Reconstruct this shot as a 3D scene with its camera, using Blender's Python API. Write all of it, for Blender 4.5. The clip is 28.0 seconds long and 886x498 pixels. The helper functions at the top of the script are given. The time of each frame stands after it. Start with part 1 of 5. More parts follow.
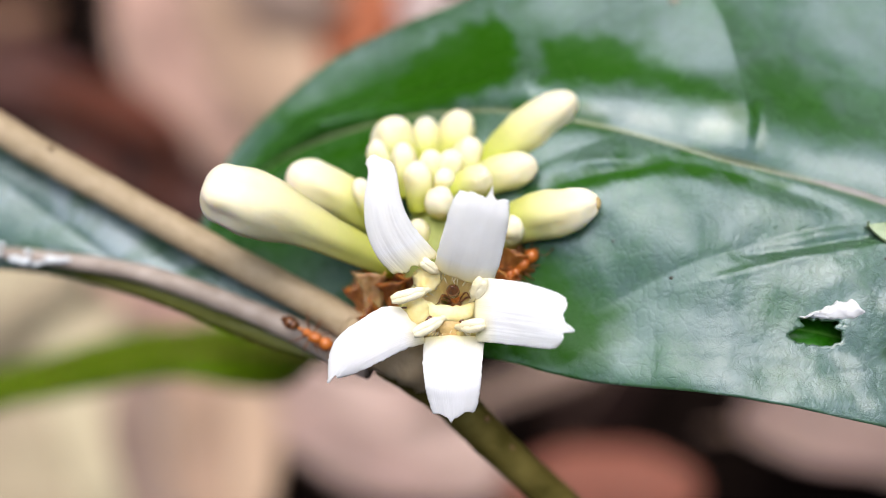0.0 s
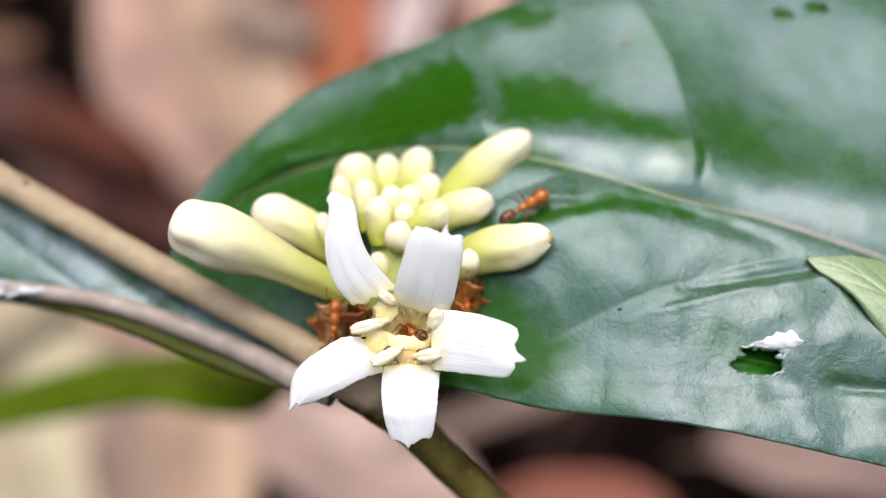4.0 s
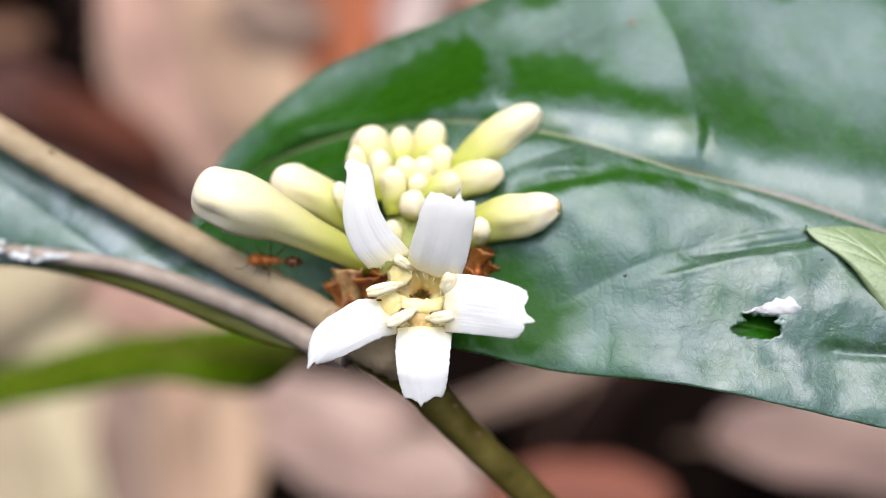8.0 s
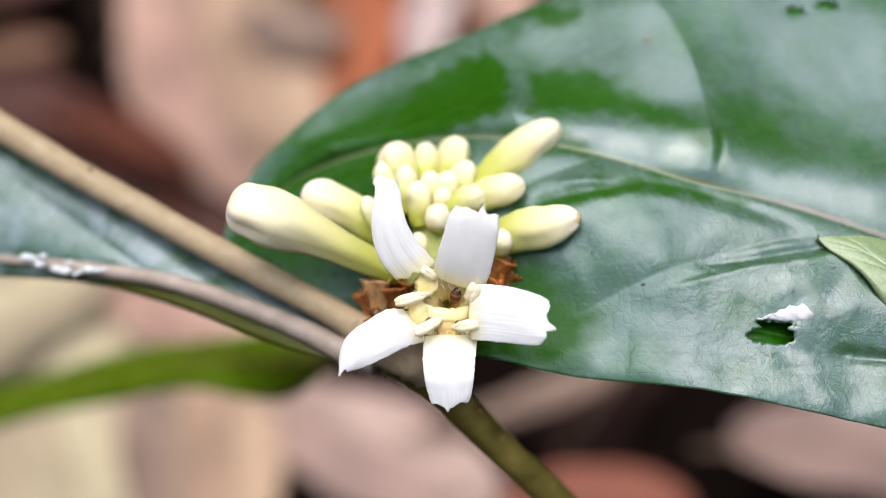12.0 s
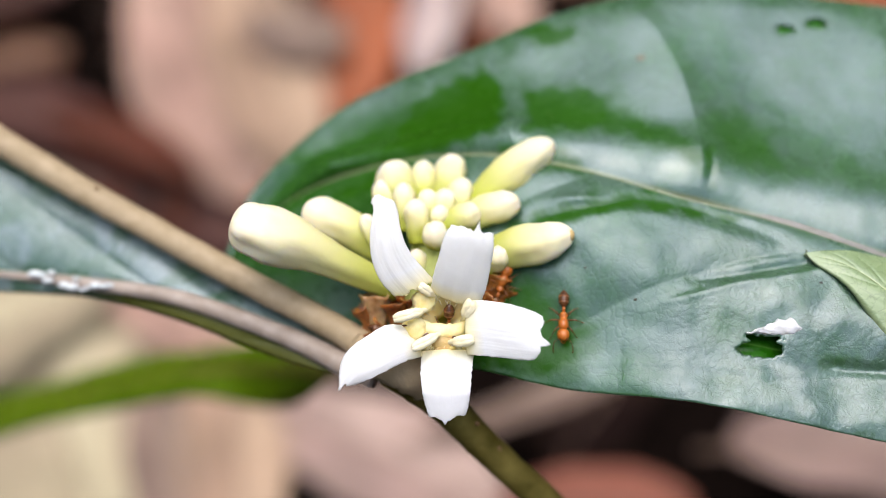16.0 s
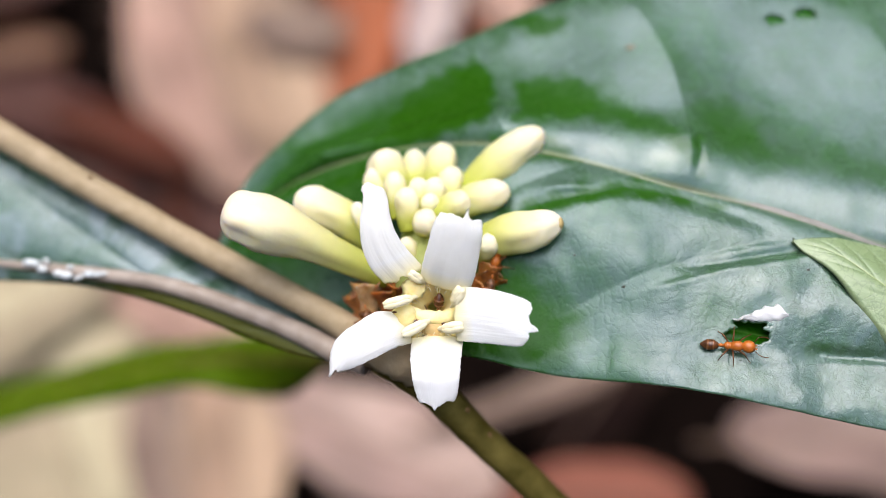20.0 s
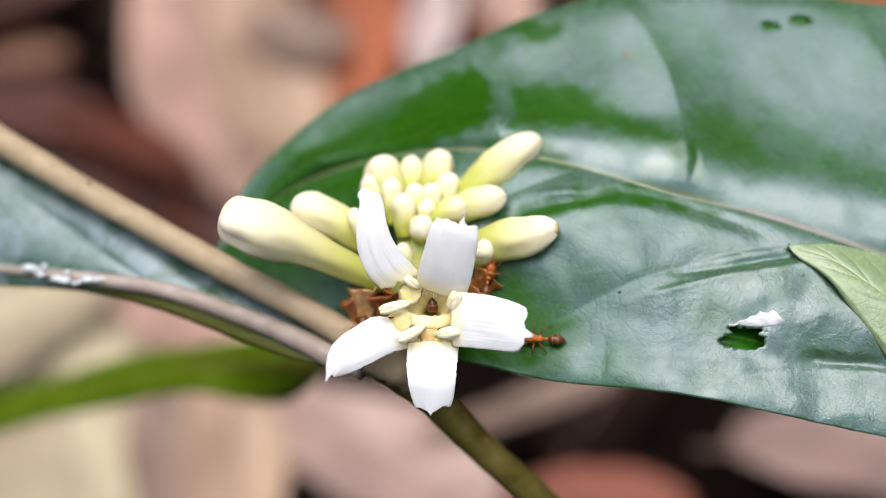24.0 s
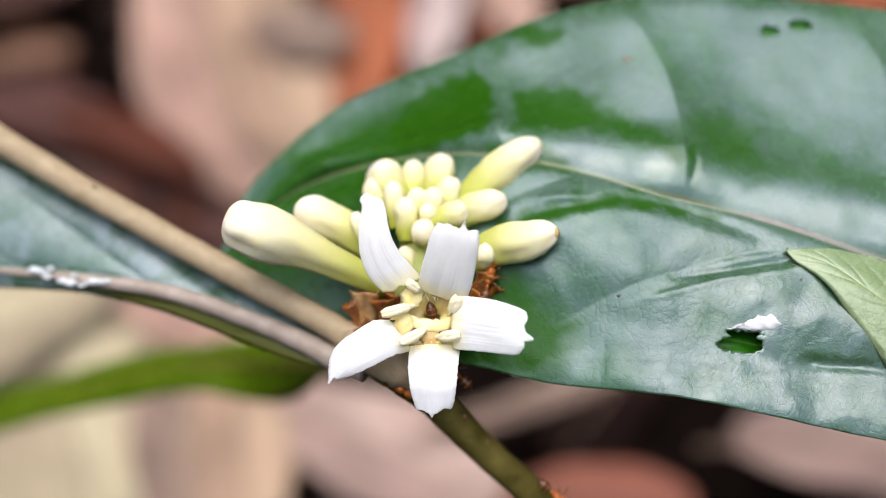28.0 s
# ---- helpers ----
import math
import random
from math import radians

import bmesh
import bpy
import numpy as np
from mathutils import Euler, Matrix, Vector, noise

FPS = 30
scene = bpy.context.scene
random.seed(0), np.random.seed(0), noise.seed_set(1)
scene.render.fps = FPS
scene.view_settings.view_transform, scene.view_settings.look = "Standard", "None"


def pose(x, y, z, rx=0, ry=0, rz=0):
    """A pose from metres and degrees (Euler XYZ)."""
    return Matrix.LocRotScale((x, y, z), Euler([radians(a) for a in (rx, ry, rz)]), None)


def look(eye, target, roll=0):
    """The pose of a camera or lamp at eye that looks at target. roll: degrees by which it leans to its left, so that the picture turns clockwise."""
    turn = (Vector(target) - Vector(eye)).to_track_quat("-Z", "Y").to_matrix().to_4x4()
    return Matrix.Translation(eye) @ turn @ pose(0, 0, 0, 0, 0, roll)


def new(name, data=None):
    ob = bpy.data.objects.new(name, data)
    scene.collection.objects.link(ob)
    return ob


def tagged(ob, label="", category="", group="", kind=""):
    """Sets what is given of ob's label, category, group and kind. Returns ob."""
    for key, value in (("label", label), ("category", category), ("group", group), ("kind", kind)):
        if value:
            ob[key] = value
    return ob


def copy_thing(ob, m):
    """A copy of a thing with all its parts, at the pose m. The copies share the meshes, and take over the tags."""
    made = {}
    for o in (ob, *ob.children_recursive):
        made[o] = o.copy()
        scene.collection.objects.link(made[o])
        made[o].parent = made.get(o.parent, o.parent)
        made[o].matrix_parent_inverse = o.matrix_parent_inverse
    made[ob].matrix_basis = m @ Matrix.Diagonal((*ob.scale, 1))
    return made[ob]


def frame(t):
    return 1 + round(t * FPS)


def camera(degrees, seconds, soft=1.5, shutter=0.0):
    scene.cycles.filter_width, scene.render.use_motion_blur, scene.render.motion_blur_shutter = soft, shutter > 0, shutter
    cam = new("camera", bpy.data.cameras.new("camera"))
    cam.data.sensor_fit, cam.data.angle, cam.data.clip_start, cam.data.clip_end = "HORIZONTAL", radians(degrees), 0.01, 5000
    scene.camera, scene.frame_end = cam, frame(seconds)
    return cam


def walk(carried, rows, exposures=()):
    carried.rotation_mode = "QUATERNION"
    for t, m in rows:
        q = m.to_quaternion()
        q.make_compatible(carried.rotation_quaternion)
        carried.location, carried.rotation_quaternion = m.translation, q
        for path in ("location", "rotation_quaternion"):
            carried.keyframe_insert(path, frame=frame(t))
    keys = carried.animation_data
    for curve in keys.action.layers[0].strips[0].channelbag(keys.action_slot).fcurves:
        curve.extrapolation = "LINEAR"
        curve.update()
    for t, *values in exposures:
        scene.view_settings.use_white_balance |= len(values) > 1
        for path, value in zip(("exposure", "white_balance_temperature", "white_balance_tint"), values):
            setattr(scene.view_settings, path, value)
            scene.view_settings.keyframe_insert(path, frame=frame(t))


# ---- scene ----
# A macro view of a small white flower with its buds, glossy leaves, ants, and the litter of the forest floor below.
# Plan: plant lengths are given in millimetres along tilted axes round the open flower (u right, v up the slope, w out along the flower's axis).
TILT = radians(50)
FLOWER_HEIGHT = 0.245
cam = camera(45, 28.0, soft=0.5)
walk(cam, [
    (0.0, pose(-0.00065, -0.04635, 0.30584, 40.000, -0.000, 0.000)),
    (0.5, pose(-0.00217, -0.04713, 0.30657, 39.972, -0.347, -0.128)),
    (1.0, pose(-0.00250, -0.04713, 0.30701, 39.977, -0.669, -0.226)),
    (1.5, pose(0.00048, -0.04703, 0.30660, 40.205, -0.940, -0.424)),
    (2.0, pose(0.00105, -0.04676, 0.30792, 40.609, -0.897, -0.600)),
    (2.5, pose(0.00131, -0.04749, 0.30788, 40.724, -0.829, -0.592)),
    (4.5, pose(0.00116, -0.04861, 0.30914, 41.401, -0.757, -0.461)),
    (5.0, pose(-0.00025, -0.04988, 0.30916, 41.330, -0.895, -0.363)),
    (5.5, pose(-0.00043, -0.05075, 0.30840, 41.259, -1.143, -0.235)),
    (6.0, pose(0.00027, -0.05019, 0.30958, 41.302, -1.091, -0.417)),
    (6.5, pose(0.00066, -0.05011, 0.30981, 41.359, -0.843, -0.515)),
    (7.0, pose(0.00061, -0.05101, 0.30951, 41.346, -0.799, -0.405)),
    (7.5, pose(-0.00078, -0.05176, 0.31035, 41.211, -0.726, -0.243)),
    (8.0, pose(0.00028, -0.05209, 0.30974, 41.177, -0.989, -0.172)),
    (8.5, pose(0.00037, -0.05212, 0.31020, 41.508, -0.938, -0.177)),
    (9.0, pose(0.00020, -0.05223, 0.31062, 41.646, -0.875, -0.178)),
    (9.5, pose(0.00065, -0.05257, 0.31019, 41.465, -0.972, -0.168)),
    (10.0, pose(0.00027, -0.05266, 0.31071, 41.704, -0.667, -0.117)),
    (10.5, pose(-0.00048, -0.05287, 0.31148, 41.571, -0.574, -0.010)),
    (11.0, pose(0.00045, -0.05390, 0.31165, 41.693, -0.372, -0.062)),
    (11.5, pose(-0.00088, -0.05411, 0.31271, 41.706, -0.192, -0.110)),
    (12.0, pose(-0.00048, -0.05409, 0.31257, 41.541, -0.071, 0.070)),
    (12.5, pose(-0.00191, -0.05402, 0.31417, 41.630, 0.145, 0.137)),
    (14.5, pose(-0.00019, -0.05398, 0.31479, 41.559, 0.149, -0.084)),
    (15.0, pose(0.00022, -0.05391, 0.31555, 41.591, 0.356, -0.066)),
    (15.5, pose(0.00005, -0.05471, 0.31521, 41.559, 0.274, 0.095)),
    (16.0, pose(0.00018, -0.05456, 0.31538, 41.492, 0.292, 0.039)),
    (16.5, pose(0.00059, -0.05468, 0.31508, 41.532, 0.421, 0.037)),
    (17.0, pose(0.00068, -0.05471, 0.31544, 41.660, 0.447, 0.106)),
    (17.5, pose(0.00039, -0.05511, 0.31516, 41.696, 0.504, 0.110)),
    (18.0, pose(0.00035, -0.05541, 0.31493, 41.477, 0.450, 0.190)),
    (18.5, pose(0.00005, -0.05537, 0.31504, 41.424, 0.403, 0.223)),
    (19.0, pose(0.00105, -0.05471, 0.31562, 41.565, 0.360, 0.052)),
    (19.5, pose(0.00120, -0.05518, 0.31565, 41.416, 0.514, 0.167)),
    (20.0, pose(0.00127, -0.05560, 0.31551, 41.257, 0.412, 0.109)),
    (20.5, pose(0.00114, -0.05582, 0.31581, 41.219, 0.260, 0.213)),
    (22.5, pose(0.00213, -0.05623, 0.31566, 41.513, 0.573, 0.187)),
    (23.0, pose(0.00093, -0.05598, 0.31555, 41.513, 0.525, 0.319)),
    (23.5, pose(0.00019, -0.05578, 0.31567, 41.470, 0.550, 0.375)),
    (24.0, pose(0.00181, -0.05590, 0.31571, 41.613, 0.479, 0.230)),
    (24.5, pose(0.00214, -0.05552, 0.31629, 41.521, 0.676, 0.160)),
    (25.0, pose(0.00207, -0.05569, 0.31685, 41.495, 0.825, 0.199)),
    (25.5, pose(0.00148, -0.05624, 0.31671, 41.464, 0.536, 0.211)),
    (26.0, pose(0.00204, -0.05653, 0.31656, 41.542, 0.561, 0.421)),
    (26.5, pose(0.00269, -0.05588, 0.31649, 41.424, 0.504, 0.278)),
    (27.0, pose(0.00217, -0.05640, 0.31631, 41.530, 0.673, 0.369)),
    (27.5, pose(0.00171, -0.05627, 0.31681, 41.326, 0.586, 0.369)),
    (28.0, pose(0.00205, -0.05601, 0.31700, 41.352, 0.599, 0.415)),
], exposures=((0.0, 1.29, 7000, 14), (28.0, 1.29, 7000, 14)))
cam.data.dof.use_dof = True
cam.data.dof.aperture_fstop = 9.6

# ---------------------------------------------------------------- light
world = bpy.data.worlds.new("sky")
scene.world = world
world.use_nodes = True
nodes = world.node_tree.nodes
sky = nodes.new("ShaderNodeTexSky")
sky.sky_type, sky.sun_disc = "NISHITA", False
sky.sun_elevation, sky.sun_rotation = radians(86.5), radians(-82)
sky.air_density, sky.dust_density, sky.ozone_density = 1.0, 1.6, 1.0
nodes["Background"].inputs["Strength"].default_value = 0.15
world.node_tree.links.new(sky.outputs["Color"], nodes["Background"].inputs["Color"])
sun = new("sun", bpy.data.lights.new("sun", "SUN"))
sun.data.energy, sun.data.angle, sun.data.color = 1.4, radians(62), (0.93, 0.98, 1.0)
sun.matrix_world = look((-0.06, 0.008, 1.0), (0, 0, 0))


# ---------------------------------------------------------------- tools
def at(u, v, w):
    """Millimetres along the flower's axes to metres of the world."""
    return Vector((u, v * math.sin(TILT) - w * math.cos(TILT), v * math.cos(TILT) + w * math.sin(TILT))) / 1000 + Vector((0, 0, FLOWER_HEIGHT))


def root_of(ob):
    return ob if ob.parent is None else root_of(ob.parent)


def thing(name, place, label, category, group="", kind=""):
    ob = new(name)
    ob.empty_display_size = 0.002
    ob.location = place
    return tagged(ob, label, category, group, kind)


def part(name, bm, material, parent, label="", smooth=True):
    """Links a bmesh, drawn in world metres, as one mesh under a thing or a part."""
    origin = root_of(parent).location
    for v in bm.verts:
        v.co -= origin
    return part_local(name, bm, material, parent, label, smooth)


def part_local(name, bm, material, parent, label="", smooth=True):
    bmesh.ops.recalc_face_normals(bm, faces=bm.faces)
    if bm.calc_volume(signed=True) < 0:
        bmesh.ops.reverse_faces(bm, faces=bm.faces)
    me = bpy.data.meshes.new(name)
    bm.to_mesh(me)
    bm.free()
    me.materials.append(material)
    me.shade_smooth() if smooth else me.shade_flat()
    ob = new(name, me)
    ob.parent = parent
    return tagged(ob, label)


def spline(points, n):
    """n + 1 places along a Catmull-Rom curve through the points."""
    p = [Vector(q) for q in points]
    p = [p[0] * 2 - p[1]] + p + [p[-1] * 2 - p[-2]]
    out = []
    for k in range(n + 1):
        f = k / n * (len(p) - 3)
        i = min(int(f), len(p) - 4)
        t = f - i
        a, b, c, d = p[i:i + 4]
        out.append(0.5 * (2 * b + (c - a) * t + (2 * a - 5 * b + 4 * c - d) * t * t + (3 * b - a - 3 * c + d) * t ** 3))
    return out


def ramp_of(values, n):
    return [v.x for v in spline([Vector((a, 0, 0)) for a in values], n)]


def tube(bm, points, radii, rings=16, segs=12, rough=0.0, seed=0.0, flat=1.0):
    """A tapered round body along a curve, closed at both ends."""
    path, rad = spline(points, rings), ramp_of(radii, rings)
    side = (path[1] - path[0]).orthogonal().normalized()
    loops = []
    for k, c in enumerate(path):
        ahead = (path[min(k + 1, rings)] - path[max(k - 1, 0)]).normalized()
        side = (side - ahead * side.dot(ahead)).normalized()
        other = ahead.cross(side)
        loop = []
        for s in range(segs):
            a = s / segs * math.tau
            r = max(rad[k], 1e-6)
            if rough:
                r *= 1 + rough * noise.noise(Vector((math.cos(a) * 1.3 + seed, math.sin(a) * 1.3, k * 0.55)))
            loop.append(bm.verts.new(c + side * math.cos(a) * r + other * math.sin(a) * r * flat))
        loops.append(loop)
    for k in range(rings):
        for s in range(segs):
            bm.faces.new((loops[k][s], loops[k][(s + 1) % segs], loops[k + 1][(s + 1) % segs], loops[k + 1][s]))
    bm.faces.new(loops[0][::-1])
    bm.faces.new(loops[-1])
    return bm


def sheet(bm, rows, thick, gone=None):
    """A closed slab from a grid of places, thick to the under side; gone(i, j) tells the cells that are missing."""
    n, m = len(rows), len(rows[0])
    normals = []
    for i in range(n):
        line = []
        for j in range(m):
            a = rows[min(i + 1, n - 1)][j] - rows[max(i - 1, 0)][j]
            b = rows[i][min(j + 1, m - 1)] - rows[i][max(j - 1, 0)]
            c = a.cross(b)
            line.append(c.normalized() if c.length > 1e-16 else (line[-1] if line else Vector((0, 0, 1))))
        normals.append(line)
    kept = [[not (gone and gone(i, j)) for j in range(m - 1)] for i in range(n - 1)]
    top = [[bm.verts.new(rows[i][j]) for j in range(m)] for i in range(n)]
    low = [[bm.verts.new(rows[i][j] - normals[i][j] * thick) for j in range(m)] for i in range(n)]

    def wall(i, j, a, b):
        if not (0 <= i < n - 1 and 0 <= j < m - 1 and kept[i][j]):
            bm.faces.new((top[a[0]][a[1]], low[a[0]][a[1]], low[b[0]][b[1]], top[b[0]][b[1]]))

    for i in range(n - 1):
        for j in range(m - 1):
            if kept[i][j]:
                bm.faces.new((top[i][j], top[i + 1][j], top[i + 1][j + 1], top[i][j + 1]))
                bm.faces.new((low[i][j], low[i][j + 1], low[i + 1][j + 1], low[i + 1][j]))
                wall(i - 1, j, (i, j), (i, j + 1))
                wall(i + 1, j, (i + 1, j + 1), (i + 1, j))
                wall(i, j - 1, (i + 1, j), (i, j))
                wall(i, j + 1, (i, j + 1), (i + 1, j + 1))
    return bm


# ---------------------------------------------------------------- materials
class Shader:
    """A small builder of node materials."""

    def __init__(self, name, roughness=0.5, specular=0.5):
        self.mat = bpy.data.materials.new(name)
        self.mat.use_nodes = True
        self.tree = self.mat.node_tree
        self.bsdf = self.tree.nodes["Principled BSDF"]
        self.bsdf.inputs["Roughness"].default_value = roughness
        self.bsdf.inputs["Specular IOR Level"].default_value = specular
        self.coords = self.tree.nodes.new("ShaderNodeTexCoord").outputs["Object"]

    def link(self, a, b):
        self.tree.links.new(a, b)

    def noise(self, scale, detail=4.0, stretch=(1, 1, 1), distortion=0.0, roughness=0.55):
        m = self.tree.nodes.new("ShaderNodeMapping")
        m.inputs["Scale"].default_value = stretch
        n = self.tree.nodes.new("ShaderNodeTexNoise")
        n.inputs["Scale"].default_value, n.inputs["Detail"].default_value = scale, detail
        n.inputs["Distortion"].default_value, n.inputs["Roughness"].default_value = distortion, roughness
        self.link(self.coords, m.inputs["Vector"])
        self.link(m.outputs["Vector"], n.inputs["Vector"])
        return n.outputs["Fac"]

    def cells(self, scale, feature="DISTANCE_TO_EDGE", warp=0.0):
        n = self.tree.nodes.new("ShaderNodeTexVoronoi")
        n.feature = feature
        n.inputs["Scale"].default_value = scale
        place = self.coords
        if warp:
            d = self.tree.nodes.new("ShaderNodeTexNoise")
            d.inputs["Scale"].default_value, d.inputs["Detail"].default_value = scale * 0.9, 4.0
            self.link(self.coords, d.inputs["Vector"])
            m = self.tree.nodes.new("ShaderNodeVectorMath")
            m.operation = "MULTIPLY_ADD"
            m.inputs[1].default_value = (warp / scale,) * 3
            self.link(d.outputs["Color"], m.inputs[0])
            self.link(self.coords, m.inputs[2])
            place = m.outputs["Vector"]
        self.link(place, n.inputs["Vector"])
        return n.outputs["Distance"]

    def ramp(self, value, *stops):
        r = self.tree.nodes.new("ShaderNodeValToRGB").color_ramp
        node = self.tree.nodes[-1]
        while len(r.elements) < len(stops):
            r.elements.new(0.5)
        for e, (p, c) in zip(r.elements, stops):
            e.position = p
            e.color = (*c, 1) if isinstance(c, tuple) else (c, c, c, 1)
        self.link(value, node.inputs["Fac"])
        return node.outputs["Color"]

    def mix(self, fac, a, b, mode="MIX"):
        n = self.tree.nodes.new("ShaderNodeMix")
        n.data_type, n.blend_type = "RGBA", mode
        for key, v in ((0, fac), (6, a), (7, b)):
            if isinstance(v, (int, float)):
                n.inputs[key].default_value = v
            elif isinstance(v, tuple):
                n.inputs[key].default_value = (*v, 1)
            else:
                self.link(v, n.inputs[key])
        return n.outputs[2]

    def attribute(self, name):
        n = self.tree.nodes.new("ShaderNodeAttribute")
        n.attribute_name = name
        return n.outputs["Fac"]

    def streaks(self, across, along):
        """Fine lines that run the length of a petal."""
        xyz = self.tree.nodes.new("ShaderNodeCombineXYZ")
        for key, name, scale in (("X", "across", across), ("Y", "along", along)):
            m = self.tree.nodes.new("ShaderNodeMath")
            m.operation = "MULTIPLY"
            m.inputs[1].default_value = scale
            self.link(self.attribute(name), m.inputs[0])
            self.link(m.outputs[0], xyz.inputs[key])
        n = self.tree.nodes.new("ShaderNodeTexNoise")
        n.inputs["Scale"].default_value, n.inputs["Detail"].default_value = 1.0, 4.0
        self.link(xyz.outputs[0], n.inputs["Vector"])
        return n.outputs["Fac"]

    def random(self):
        return self.tree.nodes.new("ShaderNodeObjectInfo").outputs["Random"]

    def base(self, c):
        if isinstance(c, tuple):
            self.bsdf.inputs["Base Color"].default_value = (*c, 1)
        else:
            self.link(c, self.bsdf.inputs["Base Color"])
        return self

    def rough(self, v):
        self.link(v, self.bsdf.inputs["Roughness"])
        return self

    def bump(self, height, distance, strength=1.0):
        b = self.tree.nodes.new("ShaderNodeBump")
        b.inputs["Strength"].default_value, b.inputs["Distance"].default_value = strength, distance
        self.link(height, b.inputs["Height"])
        if self.bsdf.inputs["Normal"].is_linked:
            self.link(self.bsdf.inputs["Normal"].links[0].from_socket, b.inputs["Normal"])
        self.link(b.outputs["Normal"], self.bsdf.inputs["Normal"])
        return self

    def soft(self, weight, radius, scale=0.001):
        self.bsdf.inputs["Subsurface Weight"].default_value = weight
        self.bsdf.inputs["Subsurface Radius"].default_value = radius
        self.bsdf.inputs["Subsurface Scale"].default_value = scale
        return self


def petal_material():
    s = Shader("white_petal", 0.55, 0.3)
    c = s.ramp(s.noise(900, 3), (0.3, (0.92, 0.915, 0.885)), (0.7, (0.95, 0.945, 0.925)))
    s.base(s.mix(s.ramp(s.attribute("along"), (0.0, 0.95), (0.2, 0.0)), c, (0.90, 0.78, 0.40)))
    s.bump(s.streaks(26, 1.2), 0.0002, 0.16).bump(s.noise(1800, 2), 0.00003, 0.4).soft(0.6, (1.0, 1.0, 0.95), 0.0012)
    return s.mat


def bud_material():
    """Cream at the tip, yellow green towards the base: 'along' runs from base to tip."""
    s = Shader("bud_skin", 0.52, 0.2)
    c = s.ramp(s.attribute("along"), (0.0, (0.33, 0.38, 0.02)), (0.3, (0.50, 0.51, 0.13)), (0.6, (0.74, 0.68, 0.38)), (0.85, (0.84, 0.77, 0.55)), (1.0, (0.87, 0.76, 0.58)))
    c = s.mix(s.ramp(s.noise(500, 5), (0.45, 0.0), (0.8, 0.25)), c, (0.70, 0.62, 0.24))
    c = s.mix(s.ramp(s.cells(420, "F1"), (0.04, 0.75), (0.07, 0.0)), c, (0.40, 0.27, 0.09))
    s.base(c).bump(s.noise(900, 4), 0.00007, 0.5).bump(s.noise(300, 3), 0.0002, 0.3).soft(0.4, (1.0, 0.85, 0.3), 0.0010)
    return s.mat


def throat_material():
    s = Shader("flower_throat", 0.6, 0.3)
    s.base(s.ramp(s.noise(500, 4), (0.3, (0.80, 0.60, 0.19)), (0.62, (0.92, 0.81, 0.43)))).bump(s.noise(1500, 3), 0.00008, 0.8).soft(0.3, (1, 0.8, 0.4), 0.0006)
    return s.mat


def plain(name, dark, light, scale, roughness, specular=0.3, depth=0.0001):
    s = Shader(name, roughness, specular)
    s.base(s.ramp(s.noise(scale, 5), (0.3, dark), (0.7, light))).bump(s.noise(scale * 3, 4), depth, 0.6)
    return s.mat


def leaf_material(name, dark, light, rib, sky_tint=(0, 0, 0), paled=0.0, low=0.3, high=0.6, relief=0.4, sheen=0.9, darkened=(0.016, 0.076, 0.002), tint=(1, 1, 1)):
    """Waxy green blade: 'rib' is 1 on the veins; a painted sky sheen pales the rest, and a second mask swaps it for a
    deeper colour.
    """
    s = Shader(name, 0.3, sheen)
    s.bsdf.inputs["Specular Tint"].default_value = (*tint, 1)
    c = s.ramp(s.noise(130, 5), (0.3, dark), (0.7, light))
    net = s.cells(900, warp=1.6)
    c = s.mix(s.ramp(net, (0.0, 0.35), (0.07, 0.0)), c, tuple(0.5 * a for a in dark))
    if paled:
        # mottled pale tint: the sky's sheen on the blade, put into the colour
        paling = s.ramp(s.noise(210, 6, distortion=0.8), (low, 0.25 * paled), (high, paled))
        c = s.mix(s.mix(s.attribute("no_sheen"), paling, (0.0, 0.0, 0.0)), c, sky_tint)
        # deep patches put dark reflections into the base colour
        c = s.mix(s.ramp(s.attribute("no_sheen"), (0.0, 0.0), (1.0, 0.8)), c, darkened)
        s.link(s.ramp(s.attribute("no_sheen"), (0.0, sheen), (1.0, 0.12)), s.bsdf.inputs["Specular IOR Level"])
    c = s.mix(s.attribute("rib"), c, rib)
    s.base(c)
    s.rough(s.ramp(s.noise(520, 5, distortion=0.4), (0.35, 0.20), (0.7, 0.36)))
    s.bump(s.noise(140, 3), 0.0006, relief).bump(s.ramp(net, (0.0, 0.0), (0.14, 1.0)), 0.00005, 0.16)
    creased = s.mix(0.82, s.ramp(s.cells(620, warp=2.6), (0.0, 0.0), (0.07, 1.0)), s.ramp(s.noise(850, 6, distortion=0.7, roughness=0.62), (0.3, 0.0), (0.7, 1.0)))
    s.bump(s.mix(s.attribute("crinkle"), (0.0, 0.0, 0.0), creased), 0.0003, 0.42)
    if paled:
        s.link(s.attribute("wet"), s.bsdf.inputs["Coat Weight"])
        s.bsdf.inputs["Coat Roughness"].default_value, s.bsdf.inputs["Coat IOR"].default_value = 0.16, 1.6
    return s.mat


def husk_material(name, dark, light):
    """Brown papery tissue that lets some light through."""
    s = Shader(name, 0.42, 0.5)
    s.base(s.ramp(s.noise(700, 5, distortion=0.6), (0.32, dark), (0.66, light)))
    s.bump(s.noise(1600, 4), 0.0002, 0.6).soft(0.5, (1.0, 0.45, 0.15), 0.0008)
    return s.mat


